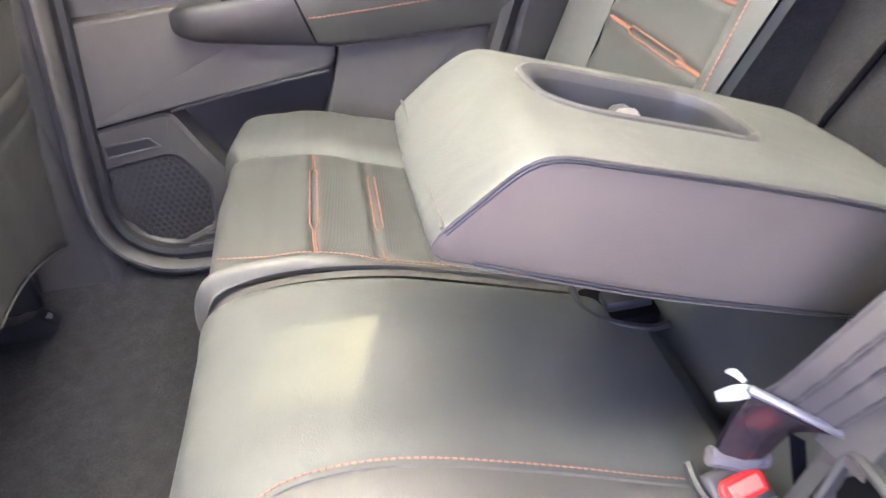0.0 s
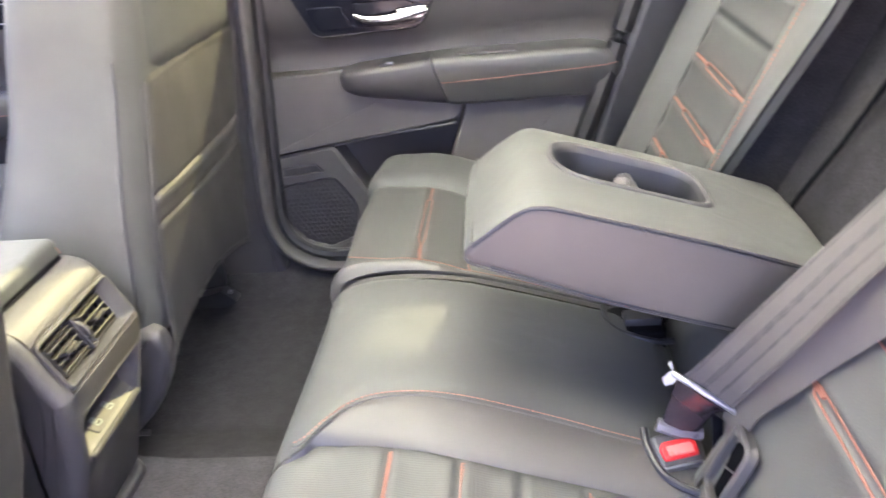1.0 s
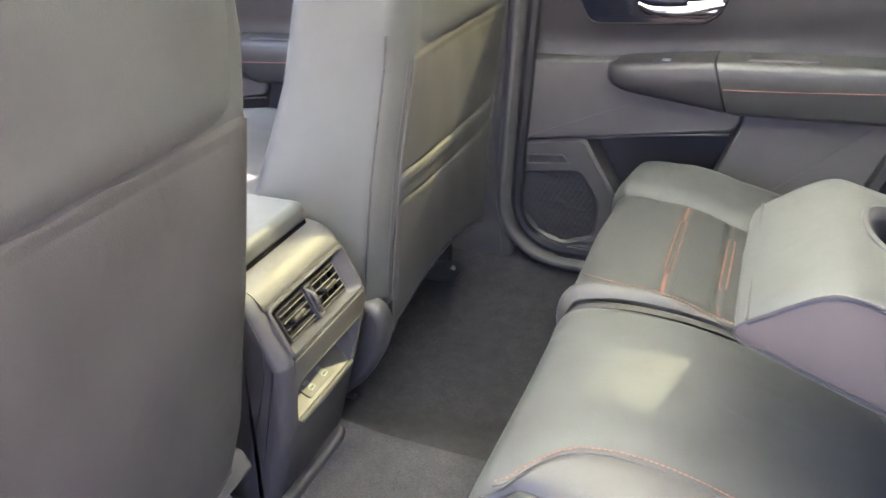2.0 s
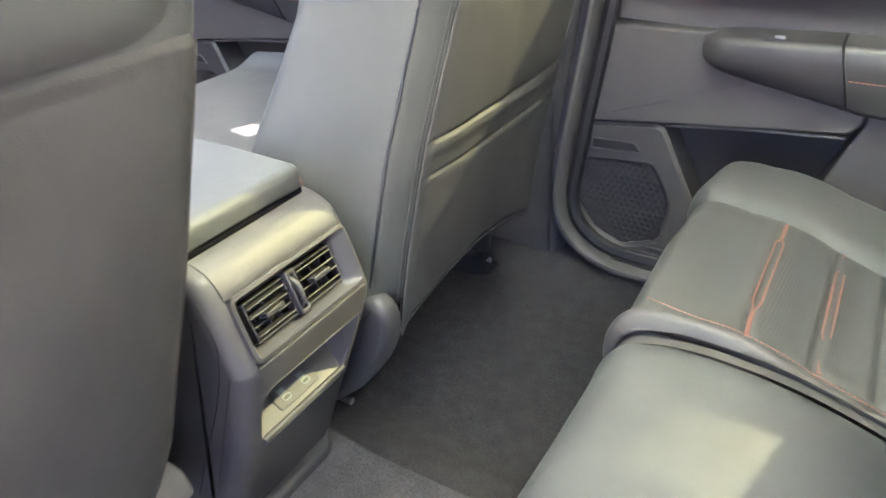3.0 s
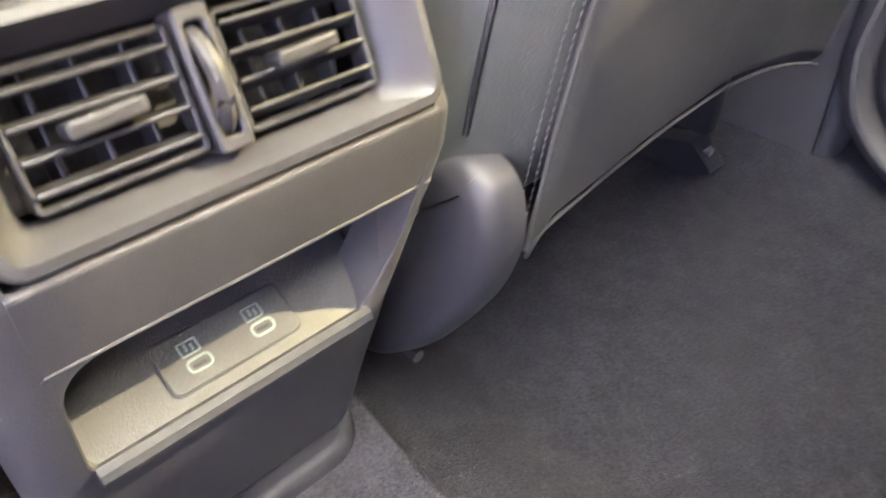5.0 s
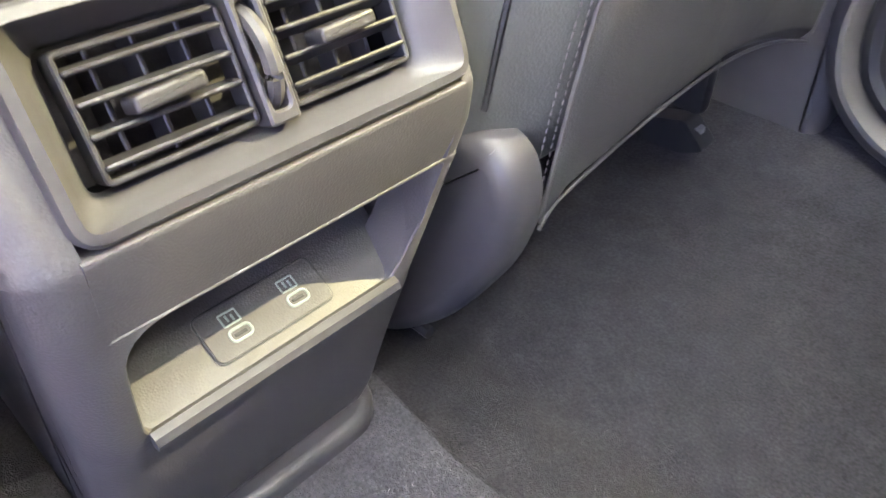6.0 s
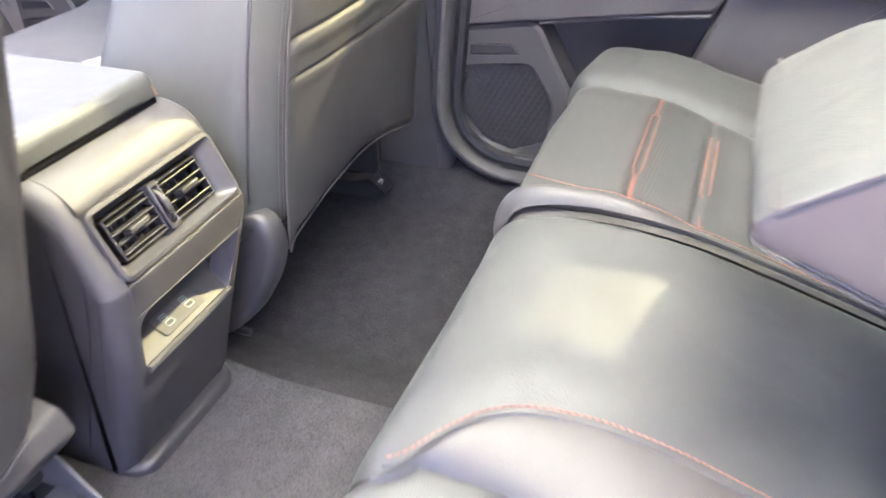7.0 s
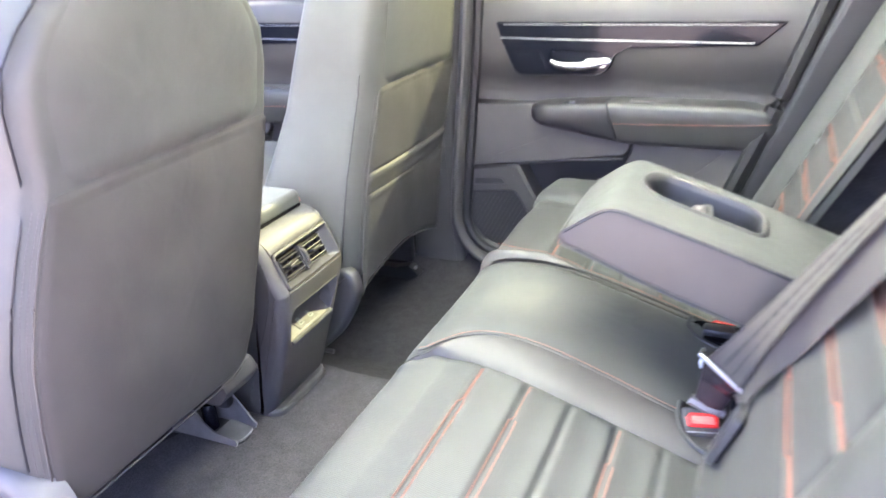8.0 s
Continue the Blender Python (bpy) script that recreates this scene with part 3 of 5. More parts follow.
# ---- front seats ----
# rear panel edges (height, inner or low-y edge, high-y edge), and the rear face
EDGES_PASSENGER = [(0.10, 0.161, 0.550), (0.203, 0.166, 0.552), (0.26, 0.171, 0.555), (0.314, 0.178, 0.560), (0.386, 0.191, 0.574), (0.426, 0.201, 0.583), (0.50, 0.224, 0.606), (0.586, 0.251, 0.630), (0.65, 0.258, 0.632), (0.75, 0.265, 0.615), (0.83, 0.285, 0.590), (0.89, 0.32, 0.55), (0.92, 0.36, 0.50)]
EDGES_DRIVER = [(0.10, -0.560, -0.220), (0.17, -0.570, -0.212), (0.21, -0.571, -0.200), (0.25, -0.571, -0.182), (0.32, -0.568, -0.166), (0.40, -0.560, -0.145), (0.464, -0.543, -0.131), (0.524, -0.521, -0.118), (0.58, -0.496, -0.107), (0.674, -0.500, -0.096), (0.714, -0.492, -0.108), (0.744, -0.472, -0.130), (0.77, -0.445, -0.160), (0.80, -0.410, -0.190), (0.86, -0.360, -0.240), (0.92, -0.320, -0.280)]
REAR_PASSENGER = [(0.10, 0.060), (0.173, 0.069), (0.30, 0.079), (0.386, 0.0865), (0.43, 0.0895), (0.586, 0.105), (0.65, 0.112), (0.75, 0.126), (0.83, 0.134), (0.89, 0.130), (0.92, 0.115)]
REAR_DRIVER = [(0.10, 0.055), (0.17, 0.064), (0.25, 0.075), (0.40, 0.091), (0.574, 0.107), (0.65, 0.115), (0.75, 0.128), (0.83, 0.136), (0.89, 0.130), (0.92, 0.115)]
# how far the passenger's wings stand inwards, and the driver's flare
WING = [(0.10, 0.12), (0.20, 0.091), (0.30, 0.085), (0.39, 0.117), (0.46, 0.147), (0.53, 0.181), (0.70, 0.203), (0.75, 0.210), (0.83, 0.235), (0.89, 0.27), (0.92, 0.32)]
FLARE = [(0.10, 0.016), (0.30, 0.025), (0.39, 0.022), (0.46, 0.015), (0.53, 0.006), (0.70, 0.0), (0.92, 0.0)]


def at_z(table, z, k=1):
    return float(np.interp(z, [row[0] for row in table], [row[k] for row in table]))


def seat_section(z, lips):
    xr = at_z(REAR_PASSENGER if lips else REAR_DRIVER, z)
    lo, hi = (at_z(EDGES_PASSENGER if lips else EDGES_DRIVER, z, k) for k in (1, 2))
    depth = float(np.interp(z, [0.1, 0.3, 0.6, 0.8, 0.92], [0.20, 0.22, 0.17, 0.14, 0.08]))
    tuck = max(0.0, 0.232 - z) * (1.0 if lips else 0.5)
    depth -= tuck * 0.5
    mid = (lo + hi) / 2
    band = float(np.interp(z, [0.1, 0.62, 0.75, 0.92], [0.040, 0.040, 0.030, 0.020])) if lips else 0.012
    low_wing = max(0.0, lo - band - at_z(WING, z)) if lips else at_z(FLARE, z)
    sides = []
    for edge_y, sgn, b, wing in ((hi, 1, 0.018 if lips else 0.012, 0.0 if lips else at_z(FLARE, z)), (lo, -1, band, low_wing)):
        h = edge_y + sgn * b
        sides.append([(xr - tuck * 0.8, edge_y), (xr - 0.022 - tuck * 0.4, h), (xr - 0.085, h + sgn * wing * 0.5), (xr - depth + 0.01, h + sgn * wing), (xr - depth - 0.02, h + sgn * (wing - 0.04)), (xr - depth + 0.03, h - sgn * 0.10)])
    pts = [(xr + 0.004 - tuck, mid)] + sides[0] + [(xr - depth + 0.05, mid)] + sides[1][::-1]
    return rounded(pts, [0.1, 0.014, 0.016, 0.04, 0.02, 0.02, 0.04, 0.1, 0.04, 0.02, 0.02, 0.04, 0.016, 0.014], 4)


def front_seat(yc, label, lips):
    s = thing("front_seat", label, "car seat", at=(0, yc, 0), group="front seats")
    edges, rear = (EDGES_PASSENGER, REAR_PASSENGER) if lips else (EDGES_DRIVER, REAR_DRIVER)
    across = lambda z, u: at_z(edges, z, 1) * (1 - u) / 2 + at_z(edges, z, 2) * (1 + u) / 2
    zs = [0.165, 0.18, 0.195, 0.205, 0.22, 0.26, 0.30, 0.36, 0.42, 0.48, 0.55, 0.60, 0.65, 0.70, 0.75, 0.79, 0.83, 0.86, 0.89, 0.91, 0.92]
    part("backrest", loft([[(x, y, z) for x, y in seat_section(z, lips)] for z in zs]), LEATHER, s, sharp=0)
    # rear panel: arched lower edge, map pocket with two folded lips
    n, m = 56, 210
    top_z = lambda u: 0.588 + 0.004 * (1 - u * u) - 0.006 * max(0.0, u) if lips else 0.577 + 0.004 * (1 - u * u)
    low_z = lambda u: 0.216 - (0.030 if u < 0 else 0.042) * abs(u) ** 1.8 - 0.016 * max(0.0, (-u - 0.94) / 0.06) if lips else 0.178 + 0.016 * max(0.0, abs(u) - 0.85) / 0.15
    P = []
    for i in range(n):
        u = -1 + 2 * i / (n - 1)
        zb = low_z(u)
        col = []
        for j in range(m):
            w = j / (m - 1)
            z = zb + (top_z(u) - zb) * w
            x = at_z(rear, z) + 0.004 + (0.009 if lips else 0.012) * (1 - u ** 4) * math.sin(math.pi * min(1, w * 1.05)) ** 0.6
            mouth = lips * min(1.0, (1 - abs(u)) / 0.03)
            x += 0.0030 * mouth * math.exp(-((z - 0.4185) / 0.0085) ** 2)
            x += 0.0012 * mouth * math.exp(-((z - 0.3785) / 0.0065) ** 2)
            x -= 0.0042 * mouth * math.exp(-((z - 0.4305) / 0.0026) ** 2)
            x -= 0.0034 * mouth * math.exp(-((z - 0.3885) / 0.0022) ** 2)
            x += 0.0012 * math.sin(23 * z + 5 * u) * math.sin(7 * u + 3 * z) * (1 - u * u)
            x -= 0.003 * max(abs(u) - 0.975, 0) / 0.025 + 0.008 * max(0.03 - w, 0) / 0.03 + 0.003 * max(w - 0.980, 0) / 0.020
            col.append((x, across(z, u * 0.985), z))
        P.append(col)
    part("rear_panel", grid(P), VINYL, s, "smooth leather rear panel with a map pocket" if lips else "plain smooth leather rear panel", sharp=0)
    hem = []
    for k in range(61):
        u = -0.985 + 1.97 * k / 60
        z = low_z(u)
        hem.append((at_z(rear, z) + 0.001, across(z, u), z - 0.001))
    part("hem_piping", tube(hem, 0.0014, 8), LEATHER_SOFT, s)
    # upper rear shell over the seam
    Q = []
    for i in range(n):
        u = -1 + 2 * i / (n - 1)
        col = []
        for j in range(30):
            w = j / 29
            z0 = top_z(u) + 0.002
            z = z0 + (0.885 - z0) * w
            reach = 1.0 if not lips else 1.02
            x = at_z(rear, z) + 0.012 * (1 - abs(u) ** 3) - 0.006 * math.exp(-(w / 0.03) ** 2) - 0.010 * abs(u) ** 9
            col.append((x, across(z, u * reach), z))
        Q.append(col)
    part("upper_shell", grid(Q), LEATHER, s, "smooth upper back cover", sharp=0)
    for side in (-1, 1):
        line = [(at_z(rear, z) + (0.0022 if lips else -0.002), across(z, side), z) for z in np.linspace(0.182 if lips else 0.205, 0.582 if lips else 0.572, 50)]
        part("edge_piping", tube(line, 0.0015, 8), LEATHER_SOFT, s)
        for gap in (0.005, 0.010):
            part("stitching", stitches([(x + 0.0010 - (0.5 if lips else 1.0) * gap, y + side * gap, z) for x, y, z in line], 0.0035, 0.0018, 0.0006), THREAD_DARK, s)
        band = (0.040 if side < 0 else 0.018) if lips else 0.012
        seam = [(at_z(rear, z) - 0.0235, at_z(edges, z, 1 if side < 0 else 2) + side * (band - 0.0005), z) for z in np.linspace(0.262, 0.62 if lips else 0.80, 40)]
        part("side_seam", tube(seam, 0.0018, 6), PLASTIC_DARK, s)
    # front squab
    sq = []
    for x, h, zt in [(-0.60, 0.20, 0.24), (-0.585, 0.225, 0.30), (-0.55, 0.235, 0.335), (-0.45, 0.24, 0.345), (-0.30, 0.24, 0.335), (-0.15, 0.235, 0.325), (-0.06, 0.22, 0.32)]:
        sq.append([(x, yc + y, z) for y, z in rounded([(-h, 0.16), (h, 0.16), (h + 0.012, zt - 0.02), (h - 0.03, zt + 0.012), (h - 0.09, zt - 0.012), (-h + 0.09, zt - 0.012), (-h + 0.03, zt + 0.012), (-h - 0.012, zt - 0.02)], 0.025, 4)])
    part("squab", loft(sq), LEATHER, s)
    for side in (-1, 1):
        part("stitching", stitches([(x, yc + side * 0.17, 0.334) for x in np.linspace(-0.50, -0.12, 20)], 0.005, 0.002, 0.0009), THREAD, s)
    base_z = 0.026 if lips else -0.026
    if lips:
        cover = rounded([(-0.16, 0.036), (-0.024, 0.038), (0.037, 0.096), (0.078, 0.165), (0.090, 0.210), (0.082, 0.242), (0.058, 0.252), (0.026, 0.240), (-0.16, 0.235)], 0.028, 5)
        part("hinge_cover", slab(np.array([(x - 0.005, z) for x, z in cover]), "y", yc - 0.251, yc - 0.278, 0.014, 5), PLASTIC_SMOOTH, s)
        rail_y = yc + 0.185
        rail = part("rail", slab(rounded([(-0.60, 0.004), (-0.03, 0.004), (0.0, 0.018), (-0.03, 0.045), (-0.07, 0.034), (-0.60, 0.034)], 0.006), "y", rail_y - 0.016, rail_y + 0.016, 0.003), PLASTIC_DARK, s, "black painted sliding rail")
        part("rail_bolt", tube([(-0.02, rail_y, 0.016), (-0.02, rail_y, 0.036)], 0.008, 6), STEEL, rail)
        inner_rail = part("rail", slab(rounded([(-0.60, 0.004), (-0.06, 0.004), (-0.06, 0.034), (-0.60, 0.034)], 0.006), "y", yc - 0.201, yc - 0.169, 0.003), PLASTIC_DARK, s)
        part("rail_bolt", tube([(-0.055, yc - 0.235, 0.02), (-0.020, yc - 0.235, 0.02)], 0.006, 6), PLASTIC_SMOOTH, inner_rail)
    else:
        # black rail with a zinc bracket: two turned-up fins round a bolt, and the recliner cover over it
        rail = part("rail", slab(rounded([(-0.30, -0.193), (-0.020, -0.193), (-0.002, -0.181), (-0.002, -0.151), (-0.020, -0.138), (-0.30, -0.138)], 0.008), "z", base_z + 0.004, base_z + 0.016, 0.002), PLASTIC_DARK, s, "black seat rail")
        near_fin = [(-0.150, 0.012), (-0.004, 0.012), (0.000, 0.020), (-0.004, 0.026), (-0.052, 0.032), (-0.070, 0.046), (-0.086, 0.068), (-0.108, 0.078), (-0.150, 0.078)]
        far_fin = [(-0.110, 0.012), (-0.004, 0.012), (0.000, 0.022), (-0.010, 0.032), (-0.028, 0.056), (-0.044, 0.076), (-0.062, 0.078), (-0.110, 0.070)]
        for outline, y in ((near_fin, -0.196), (far_fin, -0.139)):
            part("bracket_fin", slab(np.array([(x, z + base_z) for x, z in outline]), "y", y, y + 0.0045, 0.001), ZINC, rail, "zinc-plated bracket fin")
        part("bracket_base", slab(rounded([(-0.060, -0.195), (-0.002, -0.187), (0.002, -0.171), (-0.002, -0.145), (-0.060, -0.137)], 0.006), "z", base_z + 0.015, base_z + 0.019, 0.001), ZINC, rail)
        part("rail_bolt", tube([(-0.080, -0.167, base_z + 0.014), (-0.080, -0.167, base_z + 0.062), (-0.080, -0.167, base_z + 0.068)], [0.013, 0.013, 0.009], 10), GLOSS, rail, "dark bolt head")
        part("outer_rail", slab(rounded([(-0.30, -0.535), (-0.03, -0.535), (-0.01, -0.515), (-0.01, -0.495), (-0.30, -0.485)], 0.008), "z", base_z + 0.004, base_z + 0.040, 0.008), PLASTIC, s)
        cover = rounded([(-0.14, 0.140), (0.026, 0.140), (0.046, 0.166), (0.034, 0.190), (-0.14, 0.205)], 0.006, 4)
        part("recliner_cover", slab(np.array([(x, z + base_z) for x, z in cover]), "y", -0.242, -0.154, 0.005, 4), PLASTIC, s, "pale-edged plastic recliner cover")
    if not lips:
        shield = rounded([(-0.16, 0.09), (0.03, 0.08), (0.078, 0.13), (0.098, 0.19), (0.082, 0.245), (0.03, 0.266), (-0.16, 0.266)], 0.03, 5)
        part("side_shield", slab(shield, "y", -0.560, -0.606, 0.016, 5), SHIELD, s, "pale grey plastic side shield")
    part("lower_skirt", slab(rounded([(-0.5, 0.06), (-0.10, 0.07), (-0.02, 0.14), (-0.5, 0.18)], 0.02), "y", yc - 0.17, yc + 0.17, 0.01), PLASTIC_DARK, s)
    for side in (-1, 1):
        part("seat_frame", box(-0.14, yc + side * 0.17, 0.11, 0.26, 0.024, 0.10, 0.008), PLASTIC_DARK, s)
    s.location += Vector((0, 0, -0.026 if lips else 0.026))
    return s


front_seat(0.400, "black leather front passenger seat with map pocket behind", 1)
front_seat(-0.350, "black leather driver seat with plain smooth back", 0)

# ---- centre console with air vents ----
console = thing("centre_console", "dark centre console with rear air vents and sockets", "console")
PROFILE = [(-0.80, 0.0), (-0.005, 0.0), (0.018, 0.04), (0.040, 0.11), (0.060, 0.166), (0.066, 0.20), (0.0742, 0.25), (0.0775, 0.274), (0.060, 0.308), (0.046, 0.344), (0.034, 0.364), (0.006, 0.375), (-0.80, 0.35)]
prof = rounded(PROFILE, [0.01, 0.004, 0.02, 0.03, 0.006, 0.01, 0.01, 0.004, 0.01, 0.016, 0.02, 0.02, 0.02], 4)
taper = lambda geo: ([(x, y - (0.026 * min(1.0, max(0.0, (0.255 - z) / 0.085)) if y > 0 else 0.0), z) for x, y, z in geo[0]], geo[1])
part("side_cheek", slab(prof, "y", -0.079, -0.101, 0.018, 6), PLASTIC, console)
part("side_cheek", taper(slab(prof, "y", 0.088, 0.100, 0.009, 5)), PLASTIC, console)
lower_o = rounded([(-0.5, 0.002), (-0.006, 0.002), (0.018, 0.04), (0.040, 0.11), (0.060, 0.166), (0.0605, 0.173), (0.004, 0.204), (-0.05, 0.206), (-0.5, 0.206)], [0.004, 0.004, 0.02, 0.03, 0.003, 0.003, 0.004, 0.004, 0.004], 4)
part("lower_cover", taper(slab(lower_o, "y", -0.080, 0.090, 0.0005)), PLASTIC, console)
upper_o = rounded([(-0.5, 0.2365), (0.0714, 0.2365), (0.0741, 0.250), (0.0790, 0.2772), (0.036, 0.268), (0.028, 0.340), (0.051, 0.341), (0.034, 0.366), (0.006, 0.375), (-0.5, 0.362)], [0.004, 0.001, 0.006, 0.003, 0.002, 0.002, 0.012, 0.02, 0.02, 0.004], 4)
part("upper_cover", slab(upper_o, "y", -0.080, 0.089, 0.0005), PLASTIC, console)
part("slot_back", box(0.006, 0.005, 0.220, 0.004, 0.168, 0.036, 0.001), PLASTIC, console)
part("slot_lip", tube([(0.0615, y, 0.170) for y in np.linspace(-0.076, 0.058, 12)], 0.005, 8), PLASTIC_SMOOTH, console)
slot_out = rounded([(-0.081, 0.168), (0.064, 0.168), (0.091, 0.2392), (-0.081, 0.2392)], 0.001, 6)
slot_in = rounded([(-0.077, 0.1735), (0.056, 0.1735), (0.089, 0.2360), (-0.077, 0.2370)], [0.006, 0.006, 0.012, 0.022], 6)
slot = bezel(slot_out, slot_in, "x", 0.040, 0.0600, 0.001, 0.030)
part("slot_frame", ([(x + 0.176 * (z - 0.168), y, z) for x, y, z in slot[0]], slot[1]), PLASTIC, console)
foot_o = rounded([(-0.30, -0.098), (0.002, -0.098), (0.024, -0.084), (0.024, 0.066), (0.002, 0.086), (-0.30, 0.086)], 0.02)
part("foot", slab(foot_o, "z", 0.0, 0.022, 0.008), PLASTIC_SMOOTH, console)

part("panel_gap", tube(curve([(0.036, -0.1008, 0.350), (0.050, -0.1010, 0.300), (0.034, -0.1010, 0.230), (0.002, -0.1010, 0.150), (-0.040, -0.1010, 0.040)], 30), 0.0007, 6), PLASTIC_DARK, console, "dark side panel gap")
# the slanting frame of the vents: local x across, z up the slope
SLOPE = Matrix.Translation((0.0564, 0.0075, 0.3085)) @ Matrix.Rotation(math.atan(0.44), 4, "Y").inverted()


def face(geo):
    return turned(geo, SLOPE)


bez_o = rounded([(-0.0875, -0.0365), (0.0875, -0.0365), (0.0885, 0.0365), (-0.0865, 0.0365)], 0.012, 5)
bez_i = rounded([(-0.0725, -0.0230), (0.0625, -0.0230), (0.0655, 0.0232), (-0.0705, 0.0232)], 0.005, 5)
part("vent_bezel", face(grid([[(d, a, b) for a, b in o] for o, d in ((bez_o, -0.02), (bez_o, 0.0055), (shrink(bez_o, 0.0015), 0.0078), (shrink(bez_o, 0.005), 0.0085), (shrink(bez_i, -0.006), 0.0), (shrink(bez_i, -0.001), -0.006), (bez_i, -0.012))], close_v=True)), PLASTIC_SMOOTH, console, "sloping satin vent surround")
# duct faces coloured almost black, the shade of their depth put into the colour
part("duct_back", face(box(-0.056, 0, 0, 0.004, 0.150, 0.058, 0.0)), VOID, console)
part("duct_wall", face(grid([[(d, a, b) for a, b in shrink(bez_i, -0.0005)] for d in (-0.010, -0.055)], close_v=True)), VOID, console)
for sgn in (-1, 1):
    c = -0.0030 + sgn * 0.0365
    fo = rounded([(c - 0.029, -0.0215), (c + 0.029, -0.0215), (c + 0.029, 0.0215), (c - 0.029, 0.0215)], 0.003, 3)
    vent = part("air_vent", face(bezel(fo, shrink(fo, 0.0022), "x", -0.012, -0.001, 0.0006, -0.012)), VANE, console)
    for k in range(4):
        z = -0.0150 + 0.0100 * k
        tilt = Matrix.Translation((-0.004, c, z)) @ Matrix.Rotation(radians(-24 if sgn > 0 else 8), 4, "Y")
        part("vane", face(turned(box(0, 0, 0, 0.009, 0.0545, 0.0018, 0.0006, 1), tilt)), VANE, vent)
    for k in range(3):
        y = c - 0.0160 + 0.0160 * k
        tilt = Matrix.Translation((-0.0155, y, 0)) @ Matrix.Rotation(radians(12), 4, "Z")
        part("upright_vane", face(turned(box(0, 0, 0, 0.010, 0.0022, 0.0405, 0.0005, 1), tilt)), VANE, vent)
    tab = rounded([(c - 0.013, -0.0035), (c + 0.013, -0.0025), (c + 0.013, 0.0035), (c - 0.013, 0.0025)], 0.002, 3)
    part("tab", face(slab(tab, "x", -0.006, 0.006, 0.0015)), VANE, vent)
wheel_o = rounded([(-0.0095, -0.0240), (0.0035, -0.0240), (0.0035, 0.0245), (-0.0095, 0.0245)], 0.002, 3)
hub = part("wheel_housing", face(bezel(wheel_o, rounded([(-0.0065, -0.0190), (0.0005, -0.0190), (0.0005, 0.0195), (-0.0065, 0.0195)], 0.002, 3), "x", -0.012, 0.003, 0.001, -0.004)), PLASTIC_SMOOTH, console)
part("thumb_wheel", face(tube([(-0.013 + 0.019 * math.cos(a), -0.003, 0.019 * math.sin(a)) for a in np.linspace(-1.25, 1.25, 22)], 0.0034, 8)), PLASTIC_SMOOTH, hub)
# socket plate on the shelf
SHELF = Matrix.Translation((0.0428, -0.0055, 0.1832)) @ Matrix.Rotation(math.atan2(0.031, 0.0565), 4, "Y")
plate_o = rounded([(-0.0125, -0.0315), (0.0125, -0.0315), (0.0125, 0.0315), (-0.0125, 0.0315)], 0.004, 4)
part("plate_gap", turned(slab(shrink(plate_o, -0.0008), "z", -0.002, 0.0003, 0.0002), SHELF), PLASTIC_DARK, console)
plate = part("socket_plate", turned(slab(plate_o, "z", -0.002, 0.0009, 0.0004), SHELF), PLASTIC, console)
for y in (-0.0158, 0.0158):
    oval = rounded([(0.0002, y - 0.006), (0.0074, y - 0.006), (0.0074, y + 0.006), (0.0002, y + 0.006)], 0.0036, 5)
    ring = part("usb_socket", turned(bezel(oval, shrink(oval, 0.0014), "z", 0.0, 0.0014, 0.0003, -0.003), SHELF), PRINT, plate, "pale ringed charging socket")
    part("tongue", turned(box(0.0038, y, 0.0006, 0.0018, 0.0066, 0.0012, 0.0003, 1), SHELF), PLASTIC_DARK, ring)
    bat = rounded([(-0.0082, y - 0.0052), (-0.0012, y - 0.0052), (-0.0012, y + 0.0040), (-0.0082, y + 0.0040)], 0.001, 2)
    part("printed_mark", turned(bezel(bat, shrink(bat, 0.0009), "z", 0.0007, 0.0012, 0.0001, 0.0007), SHELF), PRINT, plate)
    part("printed_mark", turned(merge(box(-0.0050, y - 0.0018, 0.001, 0.0034, 0.0010, 0.0004, 0), box(-0.0044, y + 0.0008, 0.001, 0.0034, 0.0010, 0.0004, 0)), SHELF), PRINT, plate)
# padded lid
lid = part("armrest_lid", slab(rounded([(-0.42, -0.098), (0.004, -0.096), (0.004, 0.094), (-0.42, 0.098)], 0.016, 5), "z", 0.3775, 0.404, 0.012, 5), LEATHER, console, "padded leather armrest lid")
# black cord painted in as the shadow under the lid's edge
part("lid_shadow_gap", tube([(-0.30, -0.094, 0.376), (-0.006, -0.092, 0.376), (0.004, -0.084, 0.376), (0.004, 0.082, 0.376), (-0.006, 0.092, 0.376), (-0.30, 0.094, 0.376)], 0.0034, 6), VOID, console)
part("lid_gap", slab(rounded([(-0.41, -0.092), (0.004, -0.090), (0.004, 0.080), (-0.41, 0.088)], 0.012, 5), "z", 0.35, 0.382, 0.001), PLASTIC_DARK, console)
for sgn in (-1, 1):
    part("corner_stitching", stitches([(0.0050 - 0.0009 * (k * 0.75) ** 2 * 0.5, sgn * (0.0870 - 0.0006 * k), 0.380 + 0.0030 * k) for k in range(8)], 0.003, 0.0010, 0.0011), THREAD, lid)

